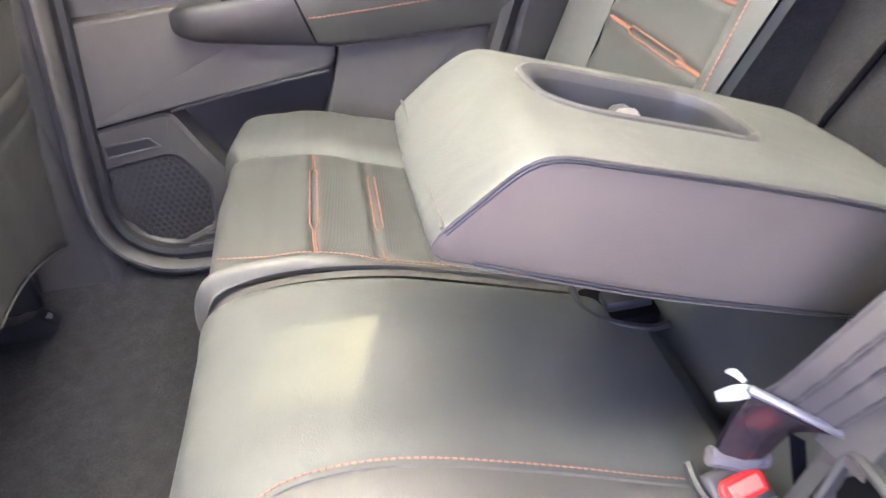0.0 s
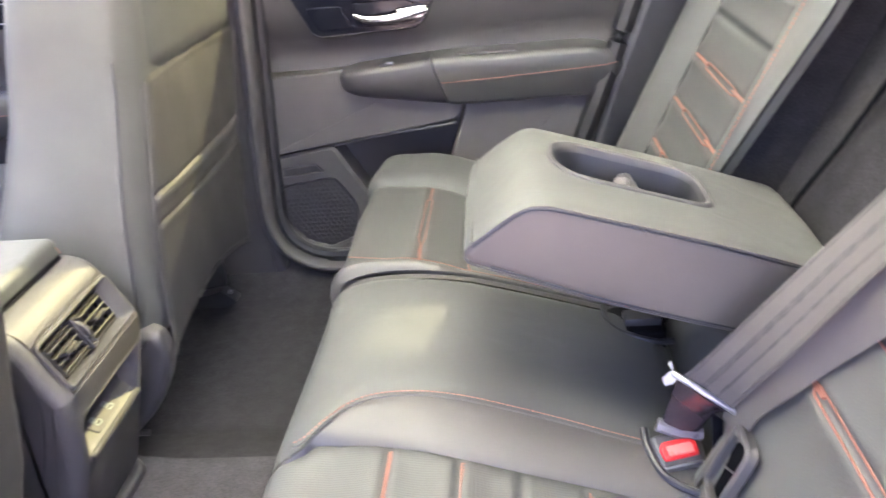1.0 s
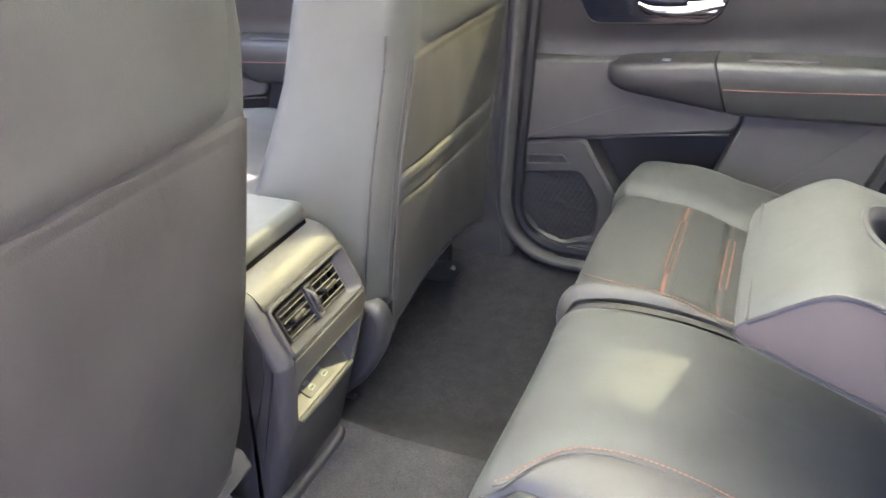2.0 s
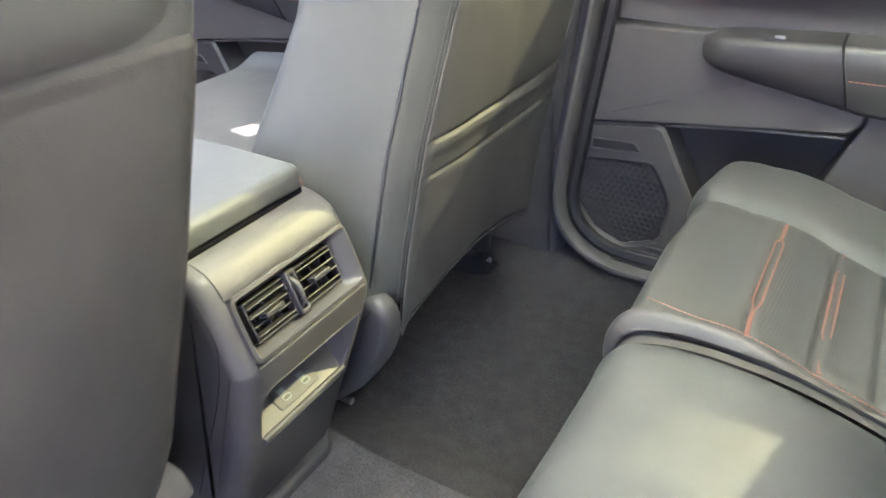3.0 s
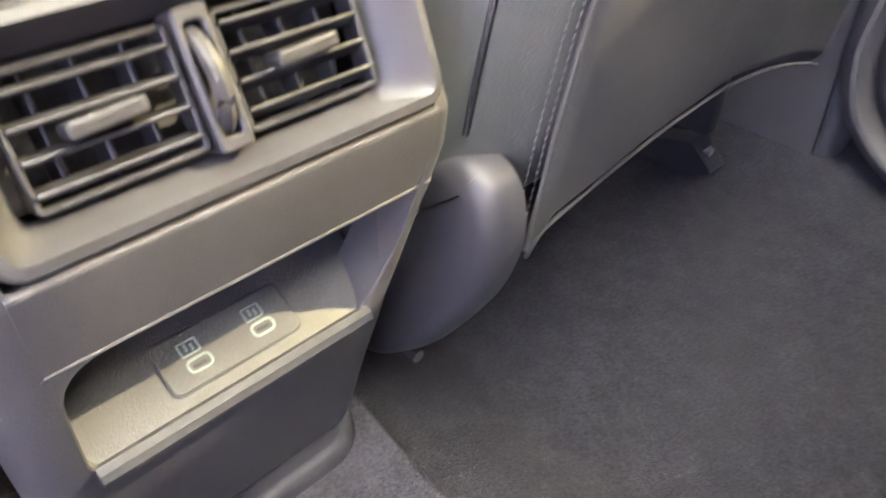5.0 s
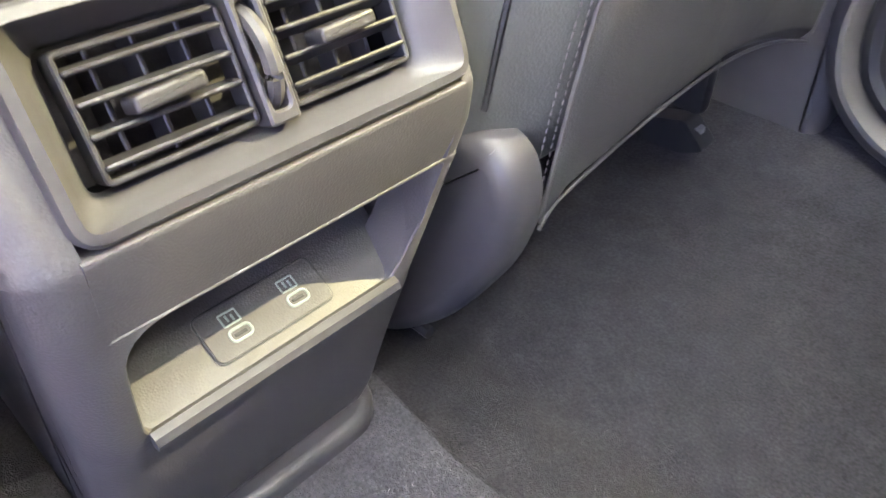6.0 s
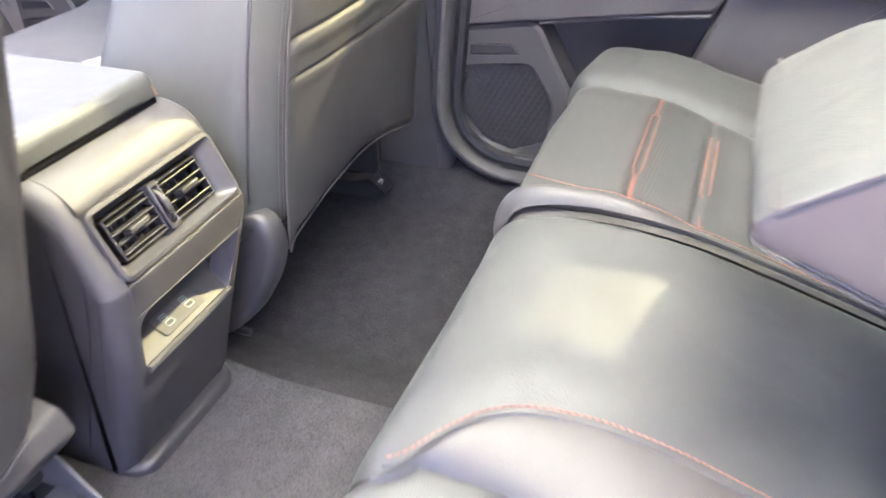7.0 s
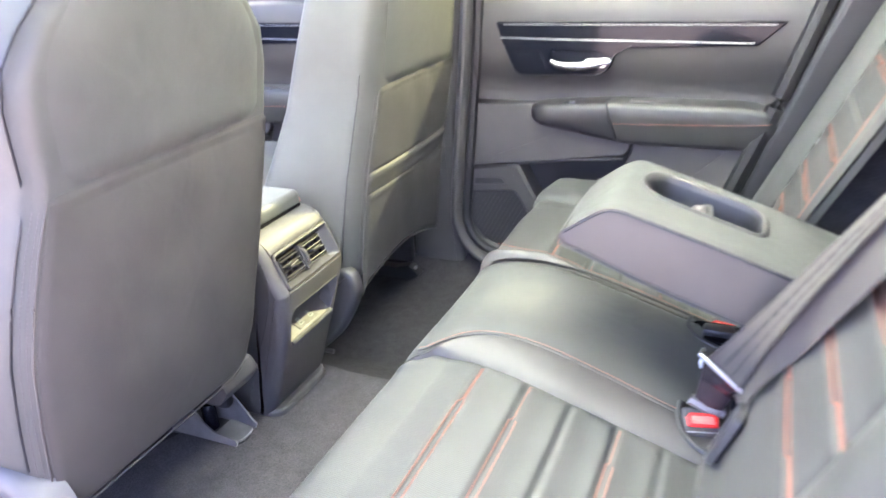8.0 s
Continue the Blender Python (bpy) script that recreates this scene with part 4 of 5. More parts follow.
# ---- rear bench ----
SEAT_X = [(0.40, 0.03), (0.375, 0.10), (0.350, 0.16), (0.338, 0.205), (0.341, 0.240), (0.360, 0.266), (0.402, 0.279), (0.46, 0.282), (0.53, 0.274), (0.60, 0.256), (0.70, 0.226), (0.75, 0.210), (0.785, 0.197), (0.799, 0.180), (0.803, 0.15), (0.803, 0.10)]
SEAT_LINE = curve(SEAT_X, 240)
SEAT_LINE = np.concatenate([SEAT_LINE[:, 0:1], SEAT_LINE[:, 1:2]], axis=1)
def flowing(xs, ys):
    """A smooth seam line y over x."""
    c = curve(list(zip(xs, ys)), 300)
    return lambda x: float(np.interp(x, c[:, 0], c[:, 1]))


y_near = flowing([0.33, 0.36, 0.379, 0.390, 0.402, 0.423, 0.455, 0.517, 0.635, 0.731, 0.9], [-0.190, -0.184, -0.174, -0.157, -0.139, -0.118, -0.107, -0.103, -0.111, -0.120, -0.124])
y_ramp = flowing([0.33, 0.36, 0.379, 0.390, 0.42, 0.47, 0.565, 0.64, 0.8, 0.9], [-0.193, -0.187, -0.177, -0.165, -0.164, -0.168, -0.178, -0.182, -0.186, -0.186])
y_ramp_out = lambda x: float(np.interp(x, [0.33, 0.45, 0.6, 0.9], [-0.52, -0.505, -0.49, -0.47]))
y_split = flowing([0.33, 0.40, 0.45, 0.55, 0.72, 0.9], [0.172, 0.170, 0.168, 0.166, 0.160, 0.156])
y_split2 = lambda x: y_split(x) + 0.006
y_ins = flowing([0.33, 0.36, 0.46, 0.53, 0.62, 0.8, 0.9], [0.206, 0.206, 0.203, 0.220, 0.222, 0.214, 0.21])
y_stitch = flowing([0.33, 0.36, 0.46, 0.53, 0.62, 0.8, 0.9], [0.205, 0.207, 0.204, 0.205, 0.201, 0.188, 0.18])
y_far = flowing([0.33, 0.40, 0.455, 0.527, 0.60, 0.9], [0.520, 0.512, 0.506, 0.500, 0.490, 0.46])
PLEATS = [(0.469, 1), (0.543, 1), (0.606, 0), (0.670, 1), (0.732, 0)]


def flat_rise(x, y):
    """How far the cushion's top lies above or below the middle's line."""
    k = min(1.0, max(0.0, (x - 0.352) / 0.06))
    if y < y_near(x):
        a, b = y_near(x), y_ramp(x)
        t = min(1.0, max(0.0, (a - y) / max(a - b, 1e-4)))
        h = -0.016 * t ** 2.2
        if y < y_ramp_out(x):
            t = min(1.0, (y_ramp_out(x) - y) / 0.05)
            h += 0.012 * t * (2 - t)
    elif y > y_split2(x):
        a, b = y_stitch(x), y_ins(x)
        t = min(1.0, max(0.0, (y - a) / max(b - a, 1e-4)))
        h = -float(np.interp(x, [0.36, 0.42, 0.46, 0.50, 0.54, 0.70], [0.006, 0.018, 0.019, 0.024, 0.031, 0.030])) * float(np.interp((y - 0.22) / 0.26, [0, 1], [np.interp(x, [0.45, 0.53], [0.5, 0.85]), 1.0])) + 0.004 * math.sin(math.pi * t)
        if y < a:
            h += 0.011 * math.sin(math.pi * min(1.0, (y - y_split2(x)) / max(a - y_split2(x), 1e-4)) * 0.8)
        if y > y_far(x):
            t = min(1.0, (y - y_far(x)) / 0.05)
            h += 0.012 * t * (2 - t)
    else:
        h = 0.004 * math.cos((y - 0.02) / 0.2 * math.pi / 2)
    return h if y > y_split2(x) else h * k


def fore(x, y):
    """The bench's front edge runs further forward towards the far side."""
    reach = float(np.interp(y, [-0.6, -0.3, -0.16, 0.0, 0.2, 0.4, 0.55, 0.66], [0.008, 0.006, 0.003, 0.0, 0.0, 0.008, 0.0, -0.016]))
    return -reach * min(1.0, max(0.0, (0.46 - x) / 0.10)) - 0.010 * min(1.0, max(0.0, (y - 0.10) / 0.15))


def cushion(ya, yb, n, roll_a, roll_b, pleats=False, depth=0.006, width=0.006):
    """A strip of the bench between two lines, pulled down at its sides."""
    P = []
    for i in range(n):
        u = i / (n - 1)
        row = []
        for j, (x, z) in enumerate(SEAT_LINE):
            y0, y1 = ya(x), yb(x)
            y = y0 + (y1 - y0) * u
            a, b = SEAT_LINE[max(j - 1, 0)], SEAT_LINE[min(j + 1, len(SEAT_LINE) - 1)]
            t = np.array(b) - np.array(a)
            t /= np.linalg.norm(t)
            nx, nz = -t[1], t[0]
            h = flat_rise(x, y) * (1 if z > 0.2 else 0.3)
            h -= roll_a * math.exp(-((y - y0) / width) ** 2) + roll_b * math.exp(-((y1 - y) / width) ** 2)
            if pleats:
                h += (0.005 * max(math.exp(-((x - px) / 0.020) ** 2) for px, _ in PLEATS) - 0.003) * min(1.0, min(u, 1 - u) / 0.10)
                for px, orange in PLEATS:
                    if j > 96:
                        h -= depth * math.exp(-((x - px) / 0.0055) ** 2) * min(1, min(u, 1 - u) / 0.04)
            row.append((x + nx * h + fore(x, y), y, z + nz * h))
        P.append(row)
    return grid(P)


def on_seat(x, y, lift=0.0):
    """A place on top of the bench."""
    z = float(np.interp(x, SEAT_LINE[96:, 0], SEAT_LINE[96:, 1]))
    return (x + fore(x, y), y, z + flat_rise(x, y) + lift)


bench = thing("rear_bench", "black leather rear bench cushion with orange pleats", "car seat")
part("middle_cushion", cushion(y_near, y_split, 70, 0.0025, 0.026, width=0.018), LEATHER, bench, "plain smooth middle cushion", sharp=0)
for fa, fb in ((lambda x: -0.652, lambda x: y_split(x) - 0.005), (lambda x: y_split2(x) + 0.005, lambda x: 0.658)):
    foam = cushion(fa, fb, 60, 0.02, 0.02)
    part("seat_foam", ([(x + 0.008, y, z - 0.010) for x, y, z in foam[0]], foam[1]), LEATHER, bench, sharp=0)
trough = cushion(lambda x: y_split(x) - 0.008, lambda x: y_split2(x) + 0.008, 6, 0.0, 0.0)
part("split_gap", ([(x + 0.006, y, z - 0.013) for x, y, z in trough[0]], trough[1]), LEATHER_SOFT, bench, sharp=0)
part("bolster", cushion(y_ramp, y_near, 14, 0.002, 0.0025, width=0.004), LEATHER_SOFT, bench, "smooth sloping bolster strip", sharp=0)
part("seat_insert", cushion(y_ramp_out, y_ramp, 40, 0.004, 0.003, True, width=0.004), PERFORATED, bench, "perforated leather insert with pleats", sharp=0)
part("outer_bolster", cushion(lambda x: -0.655, y_ramp_out, 18, 0.03, 0.004, width=0.012), LEATHER, bench, sharp=0)
part("split_bolster", cushion(y_split2, y_stitch, 16, 0.007, 0.0008, width=0.008), LEATHER_SOFT, bench, sharp=0)
part("seam_strip", cushion(y_stitch, y_ins, 8, 0.002, 0.004), LEATHER, bench, sharp=0)
part("seat_insert", cushion(y_ins, y_far, 40, 0.004, 0.004, True), PERFORATED, bench, "perforated leather insert with pleats", sharp=0)
part("outer_bolster", cushion(y_far, lambda x: 0.662, 18, 0.004, 0.03, width=0.012), LEATHER, bench, sharp=0)
part("seat_base", slab(rounded([(0.40, 0.0), (0.80, 0.0), (0.795, 0.12), (0.41, 0.12)], 0.01), "y", -0.64, 0.65, 0.01), CARPET, bench)
# orange inlays in the pleats: a pair of cords that part in the middle
for y0f, y1f in ((y_ins, y_far), (y_ramp_out, y_ramp)):
    for px, orange in PLEATS:
        if not orange:
            continue
        ya, yb = y0f(px) + 0.004, y1f(px) - 0.004
        ys = np.linspace(ya, yb, 60)
        t = (ys - ya) / (yb - ya)
        gap = 0.0013 + 0.0034 * (np.clip((0.30 - np.abs(t - 0.52)) / 0.04, 0, 1) if y0f is y_ins else np.clip((0.76 - t) / 0.03, 0, 1))
        for sgn in (-1, 1):
            part("orange_cord", stitches([on_seat(px + sgn * g, y, 0.0028 - 0.006 * math.exp(-(g / 0.0055) ** 2)) for g, y in zip(gap, ys)], 0.0034, 0.0004, 0.0014), ORANGE, bench)
        for a, b in (((0, 13), (49, 60)) if y0f is y_ins else ((46, 60),)):
            part("orange_inlay", tube([on_seat(px, y, -0.0042) for y in ys[a:b]], 0.0020, 6, flat=0.6), ORANGE, bench)
near_line = [on_seat(x, y_near(x) + 0.004, -0.0015) for x in np.linspace(0.372, 0.735, 80)]
part("stitching", stitches(near_line, 0.0042, 0.0014, 0.0008), THREAD, bench, "orange seam stitching")
part("seam_piping", tube([(x, y - 0.006, z - 0.001) for x, y, z in near_line], 0.0016, 6), LEATHER_SOFT, bench)
far_line = [on_seat(x, y_stitch(x) - 0.001, 0.0008) for x in np.linspace(0.366, 0.78, 60)]
part("stitching", stitches(far_line, 0.0042, 0.0014, 0.0008), THREAD, bench, "orange seam stitching")

# ---- rear backrests ----
LEAN_DIR = np.array([0.45, 1.0]) / math.hypot(0.45, 1.0)
OUT_DIR = np.array([-LEAN_DIR[1], LEAN_DIR[0]])
B0 = np.array([0.788, 0.215])
BACK_PLEATS = {1: [(0.064, 1), (0.138, 1), (0.213, 1), (0.288, 1), (0.355, 0), (0.423, 1), (0.495, 1)], -1: [(0.167, 1), (0.243, 1), (0.318, 1), (0.385, 0), (0.452, 1), (0.525, 1)]}


def back_at(s, y, h):
    p = B0 + LEAN_DIR * s + OUT_DIR * h
    return (p[0], y, p[1])


def backrest(sgn, y_in, y_seam, y_out_seam, y_out, name_label):
    b = thing("rear_seat_back", name_label, "car seat", group="rear backrests")
    ss = np.linspace(-0.06, 0.68, 230)

    def strip(ya, yb, n, rise, edge_a, edge_b, pleats=False):
        P = []
        for i in range(n):
            u = i / (n - 1)
            row = []
            for s in ss:
                y0 = ya(s) if callable(ya) else ya
                y = y0 + (yb - y0) * u
                h = rise(u) - edge_a * math.exp(-((u * abs(yb - y0)) / 0.008) ** 2) - edge_b * math.exp(-(((1 - u) * abs(yb - y0)) / 0.008) ** 2)
                h -= 0.05 * max(0.0, (s - 0.62) / 0.06) ** 2
                if pleats:
                    h += 0.004 * max(math.exp(-((s - ps) / 0.022) ** 2) for ps, _ in BACK_PLEATS[sgn]) - 0.004
                    for ps, o in BACK_PLEATS[sgn]:
                        h -= 0.007 * math.exp(-((s - ps) / 0.006) ** 2) * min(1, min(u, 1 - u) / 0.04)
                row.append(back_at(s, y, h))
            P.append(row)
        return grid(P)

    inner = (lambda s: float(np.interp(s, [0.0, 0.20, 0.42, 0.68], [0.176, 0.172, 0.128, 0.120]))) if sgn > 0 else (lambda s: -y_in)
    side = grid([[back_at(s, inner(s) - sgn * 0.001, h - 0.05 * max(0.0, (s - 0.62) / 0.06) ** 2) for s in ss] for h in (-0.016, -0.013, -0.009, -0.004)])
    part("inner_side", side, LEATHER, b, sharp=0)
    part("inner_bolster", strip(inner, sgn * y_seam, 10, lambda u: 0.004 + (0.004 if sgn > 0 else 0.0) * math.sin(math.pi * min(u * 1.2, 1) / 2), 0.005, 0.003), LEATHER, b, sharp=0)
    part("back_insert", strip(sgn * y_seam, sgn * y_out_seam, 36, lambda u: 0.004, 0.003, 0.003, True), PERFORATED, b, "perforated leather insert with pleats", sharp=0)
    part("outer_bolster", strip(sgn * y_out_seam, sgn * y_out, 16, lambda u: 0.004 + 0.030 * math.sin(math.pi * min(1, u * 1.3) / 2) - 0.02 * u ** 3, 0.003, 0.03), LEATHER, b, sharp=0)
    if sgn > 0:
        part("stitching", stitches([back_at(s, sgn * (y_seam - 0.022), 0.0088) for s in np.linspace(0.02, 0.60, 60)], 0.0042, 0.0014, 0.0011), THREAD, b, "orange seam stitching")
    part("back_shell", slab(np.array([back_at(s, 0, h)[::2] for s, h in ((-0.05, -0.12), (-0.05, -0.03), (0.66, -0.03), (0.66, -0.12))]), "y", sgn * (y_in + 0.004), sgn * (y_out - 0.01), 0.003), FELT, b)
    for ps, o in BACK_PLEATS[sgn]:
        if o:
            ys = np.linspace(y_seam + 0.006, y_out_seam - 0.006, 50)
            t = (ys - ys[0]) / (ys[-1] - ys[0])
            gap = 0.0016 + 0.0034 * np.clip((0.30 - np.abs(t - 0.45)) / 0.04, 0, 1)
            for q in (-1, 1):
                part("orange_cord", stitches([back_at(ps + q * g, sgn * y, 0.0048 - 0.007 * math.exp(-(g / 0.006) ** 2)) for g, y in zip(gap, ys)], 0.0034, 0.0004, 0.0015), ORANGE, b)
            for a0, a1 in ((0, 12), (36, 50)):
                part("orange_inlay", tube([back_at(ps, sgn * y, -0.0016) for y in ys[a0:a1]], 0.0028, 6, flat=0.6), ORANGE, b)
    return b


backrest(1, 0.176, 0.200, 0.470, 0.585, "black leather rear backrest with orange pleats, passenger side")
backrest(-1, 0.150, 0.166, 0.445, 0.630, "black leather rear backrest with orange pleats, driver side")
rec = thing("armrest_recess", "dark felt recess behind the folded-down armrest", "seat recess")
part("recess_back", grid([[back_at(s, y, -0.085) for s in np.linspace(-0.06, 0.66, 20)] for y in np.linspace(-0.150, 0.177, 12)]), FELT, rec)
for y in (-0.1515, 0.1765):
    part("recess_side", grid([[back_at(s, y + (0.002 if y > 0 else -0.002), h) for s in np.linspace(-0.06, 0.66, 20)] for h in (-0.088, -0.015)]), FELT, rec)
part("recess_flap", grid([[back_at(s, y, -0.042 - 0.3 * (s + 0.04)) for s in np.linspace(-0.06, 0.10, 10)] for y in np.linspace(-0.145, 0.172, 12)]), LEATHER, rec, "leather flap under the armrest")
part("parting_gap", tube([(0.930, 0.112, 0.345), (0.950, 0.104, 0.393), (0.981, 0.088, 0.461), (1.022, 0.075, 0.554), (1.060, 0.065, 0.640)], 0.0035, 6), VOID, rec, "dark parting gap")
closing = part("boot_wall", slab(np.array([(-0.74, 0.0), (0.74, 0.0), (0.74, 0.80), (-0.74, 0.80)]), "x", 1.16, 1.12, 0.005), FELT)
tagged(closing, "plain dark boot lining behind the bench", "lining", kind="structure")

# ---- folded-down armrest ----
arm = thing("fold_down_armrest", "black leather fold-down armrest with cup holder, lowered", "armrest")
ARM = [(0.930, 0.312), (0.930, 0.398), (0.80, 0.4445), (0.660, 0.4895), (0.628, 0.4995), (0.600, 0.486), (0.566, 0.461), (0.556, 0.451), (0.560, 0.439), (0.580, 0.432), (0.70, 0.3845), (0.83, 0.342)]
arm_o = rounded(ARM, [0.02, 0.02, 0.05, 0.02, 0.034, 0.02, 0.006, 0.006, 0.01, 0.02, 0.05, 0.02], 5)
A0, A1 = -0.101, 0.148
slope = lambda x: 0.4995 - 0.325 * (x - 0.628)


def crown(x, y, z):
    """The top stands slightly higher along the near edge."""
    return 0.0015 * (A1 - y) / (A1 - A0) * min(1.0, max(0.0, (z - slope(x) + 0.085) / 0.085))


loops = []
for y, d in ((A0 - 0.001, 0.009), (A0 - 0.0005, 0.004), (A0 + 0.001, 0.0012), (A0 + 0.005, 0.0), (A0 + 0.02, -0.001), (0.02, -0.003), (A1 - 0.05, -0.001), (A1 - 0.03, 0.001), (A1 - 0.017, 0.005), (A1 - 0.007, 0.012), (A1 - 0.001, 0.022)):
    loops.append([(x, y, z + crown(x, y, z)) for x, z in shrink(arm_o, d)])
CUP = rounded([(0.646, -0.022), (0.821, -0.022), (0.821, 0.082), (0.646, 0.086)], [0.055, 0.026, 0.045, 0.050], 8)


def carve(ob, geo):
    """Cuts a shape out of an object's mesh for good."""
    cutter = new("cutter", mesh_from("cutter", geo[0], geo[1], PLASTIC_DARK, 0))
    md = ob.modifiers.new("cut", "BOOLEAN")
    md.operation, md.object, md.solver = "DIFFERENCE", cutter, "EXACT"
    deps = bpy.context.evaluated_depsgraph_get()
    me = bpy.data.meshes.new_from_object(ob.evaluated_get(deps))
    ob.modifiers.clear()
    ob.data = me
    bpy.data.objects.remove(cutter)
    me.shade_smooth()
    me.set_sharp_from_angle(angle=radians(35))


arm_body = part("arm_body", loft(loops), LEATHER, arm, sharp=0)
carve(arm_body, loft([[(x, y, slope(x) - 0.062) for x, y in CUP], [(x, y, slope(x) + 0.05) for x, y in CUP]]))
# faces turned sideways take the lit copy of the leather
arm_body.data.materials.append(ARM_SIDE)
for poly in arm_body.data.polygons:
    if abs(poly.normal.y) > 0.75 and (poly.center.y < A0 + 0.004 or poly.center.y > A1 - 0.006):
        poly.material_index = 1
lay = lambda o, d: [(x, y, slope(x) + d) for x, y in o]
cup = part("cup_holder", grid([lay(shrink(CUP, d), h) for d, h in ((-0.002, -0.004), (-0.001, 0.0016), (0.0015, 0.0056), (0.005, 0.0068), (0.0085, 0.0052), (0.0108, 0.0006), (0.0118, -0.003))], close_v=True), PLASTIC_SMOOTH, arm, "moulded plastic double cup holder")
inner = shrink(CUP, 0.016)
part("cup_well", grid([lay(shrink(CUP, 0.0115), -0.002), lay(shrink(CUP, 0.0140), -0.012), lay(inner, -0.022), lay(shrink(inner, 0.006), -0.050), lay(shrink(inner, 0.014), -0.055)], close_v=True), PLASTIC_DARK, cup)
part("well_floor", grid([lay(shrink(inner, 0.012), -0.054), lay(shrink(inner, 0.012) * 0.02 + np.array([0.734, 0.031]) * 0.98, -0.054)], close_v=True), PLASTIC_DARK, cup)
part("divider", slab(rounded([(0.720, -0.008), (0.750, -0.008), (0.743, 0.070), (0.727, 0.070)], 0.006, 4), "z", 0.39, 0.453, 0.006), PLASTIC_SMOOTH, cup)
part("divider_tab", slab(rounded([(0.714, 0.010), (0.732, 0.007), (0.736, 0.030), (0.720, 0.034)], 0.005, 4), "z", 0.43, 0.464, 0.004), TONGUE, cup, "pale cup divider tab")
for y in (A0 - 0.0005,):
    out = -0.0012
    for k, line in enumerate(([(0.915, 0.403), (0.80, 0.4445), (0.67, 0.4862), (0.635, 0.4958), (0.615, 0.4928), (0.59, 0.477), (0.566, 0.4605), (0.558, 0.452)], [(0.558, 0.452), (0.560, 0.441), (0.582, 0.4312), (0.70, 0.3845), (0.83, 0.3425), (0.915, 0.318)])):
        pts = [(x, y, z + crown(x, y, z)) for x, z in line]
        part("edge_piping", tube(curve(pts, 60), 0.0009, 8), LEATHER_SOFT, arm)
        dz = -0.0034 if k == 0 else 0.0030
        part("piping_crease", tube(curve([(x + 0.0006, yy + out * 0.2, z + dz) for x, yy, z in pts[:-1] if k == 0] or [(x, yy + out * 0.2, z + dz) for x, yy, z in pts[2:]], 50), 0.0013, 6), PLASTIC_DARK, arm)
part("front_seam", tube([(0.5655, y, 0.4612 + crown(0.5655, y, 0.4612)) for y in np.linspace(A0, A1 - 0.030, 20)], 0.0014, 8), LEATHER_SOFT, arm)

# ---- belts and buckles ----
def ribbon(pts, across, width, thick=0.0014):
    """A flat strap along a line."""
    p = np.asarray(pts, float)
    rows = []
    for i, q in enumerate(p):
        w = np.asarray(across[i] if len(np.shape(across)) > 1 else across, float)
        w = w / np.linalg.norm(w) * width / 2
        t = p[min(i + 1, len(p) - 1)] - p[max(i - 1, 0)]
        nn = np.cross(t, w)
        nn = nn / np.linalg.norm(nn) * thick / 2
        rows.append([q - w + nn, q - w * 0.5 + nn * 1.4, q + w * 0.5 + nn * 1.4, q + w + nn, q + w - nn, q - w - nn])
    return loft(rows)


belt = thing("seat_belt", "dark woven seat belt latched beside the middle seat", "seat belt")
def strap(left, right, n=24, thick=0.0016):
    """A flat strap between two edge lines."""
    a, b = curve(left, n), curve(right, n)
    rows = []
    for i in range(n):
        t = a[min(i + 1, n - 1)] - a[max(i - 1, 0)]
        w = b[i] - a[i]
        nn = np.cross(t, w)
        nn = nn / np.linalg.norm(nn) * thick / 2
        rows.append([a[i] + nn * 0.4, a[i] + w * 0.12 + nn, a[i] + w * 0.5 + nn * 1.6, a[i] + w * 0.88 + nn, b[i] + nn * 0.4, b[i] - nn, a[i] - nn])
    return loft(rows)


bar_a, bar_b = np.array((0.755, -0.138, 0.324)), np.array((0.814, -0.163, 0.291))
part("strap", strap([(0.762, -0.132, 0.312), (0.774, -0.143, 0.333), (0.830, -0.161, 0.423), (0.893, -0.195, 0.539), (1.000, -0.255, 0.736)], [(0.806, -0.156, 0.286), (0.812, -0.168, 0.309), (0.839, -0.213, 0.405), (0.876, -0.245, 0.499), (0.950, -0.325, 0.686)]), WEBBING, belt)
part("strap", strap([(0.804, -0.150, 0.277), (0.813, -0.158, 0.307), (0.839, -0.198, 0.413), (0.879, -0.228, 0.510), (0.957, -0.305, 0.701)], [(0.813, -0.190, 0.275), (0.823, -0.190, 0.307), (0.841, -0.214, 0.355), (0.869, -0.236, 0.410), (0.934, -0.352, 0.605)]), WEBBING, belt)
for nm_a, nm_b in (([(0.762, -0.132, 0.312), (0.774, -0.143, 0.333), (0.830, -0.161, 0.423), (0.893, -0.195, 0.539), (1.000, -0.255, 0.736)], [(0.806, -0.156, 0.286), (0.812, -0.168, 0.309), (0.839, -0.213, 0.405), (0.876, -0.245, 0.499), (0.950, -0.325, 0.686)]),):
    ca, cb = curve(nm_a, 40), curve(nm_b, 40)
    for f in (0.05, 0.34, 0.40, 0.66, 0.95):
        part("weave_line", tube(ca * (1 - f) + cb * f, 0.0010 if 0.1 < f < 0.9 else 0.0012, 6), WEBBING_EDGE, belt)
part("loop_strap", strap([(0.809, -0.155, 0.278), (0.807, -0.150, 0.245), (0.812, -0.135, 0.200)], [(0.819, -0.195, 0.285), (0.813, -0.190, 0.245), (0.819, -0.175, 0.200)], 12), WEBBING, belt)
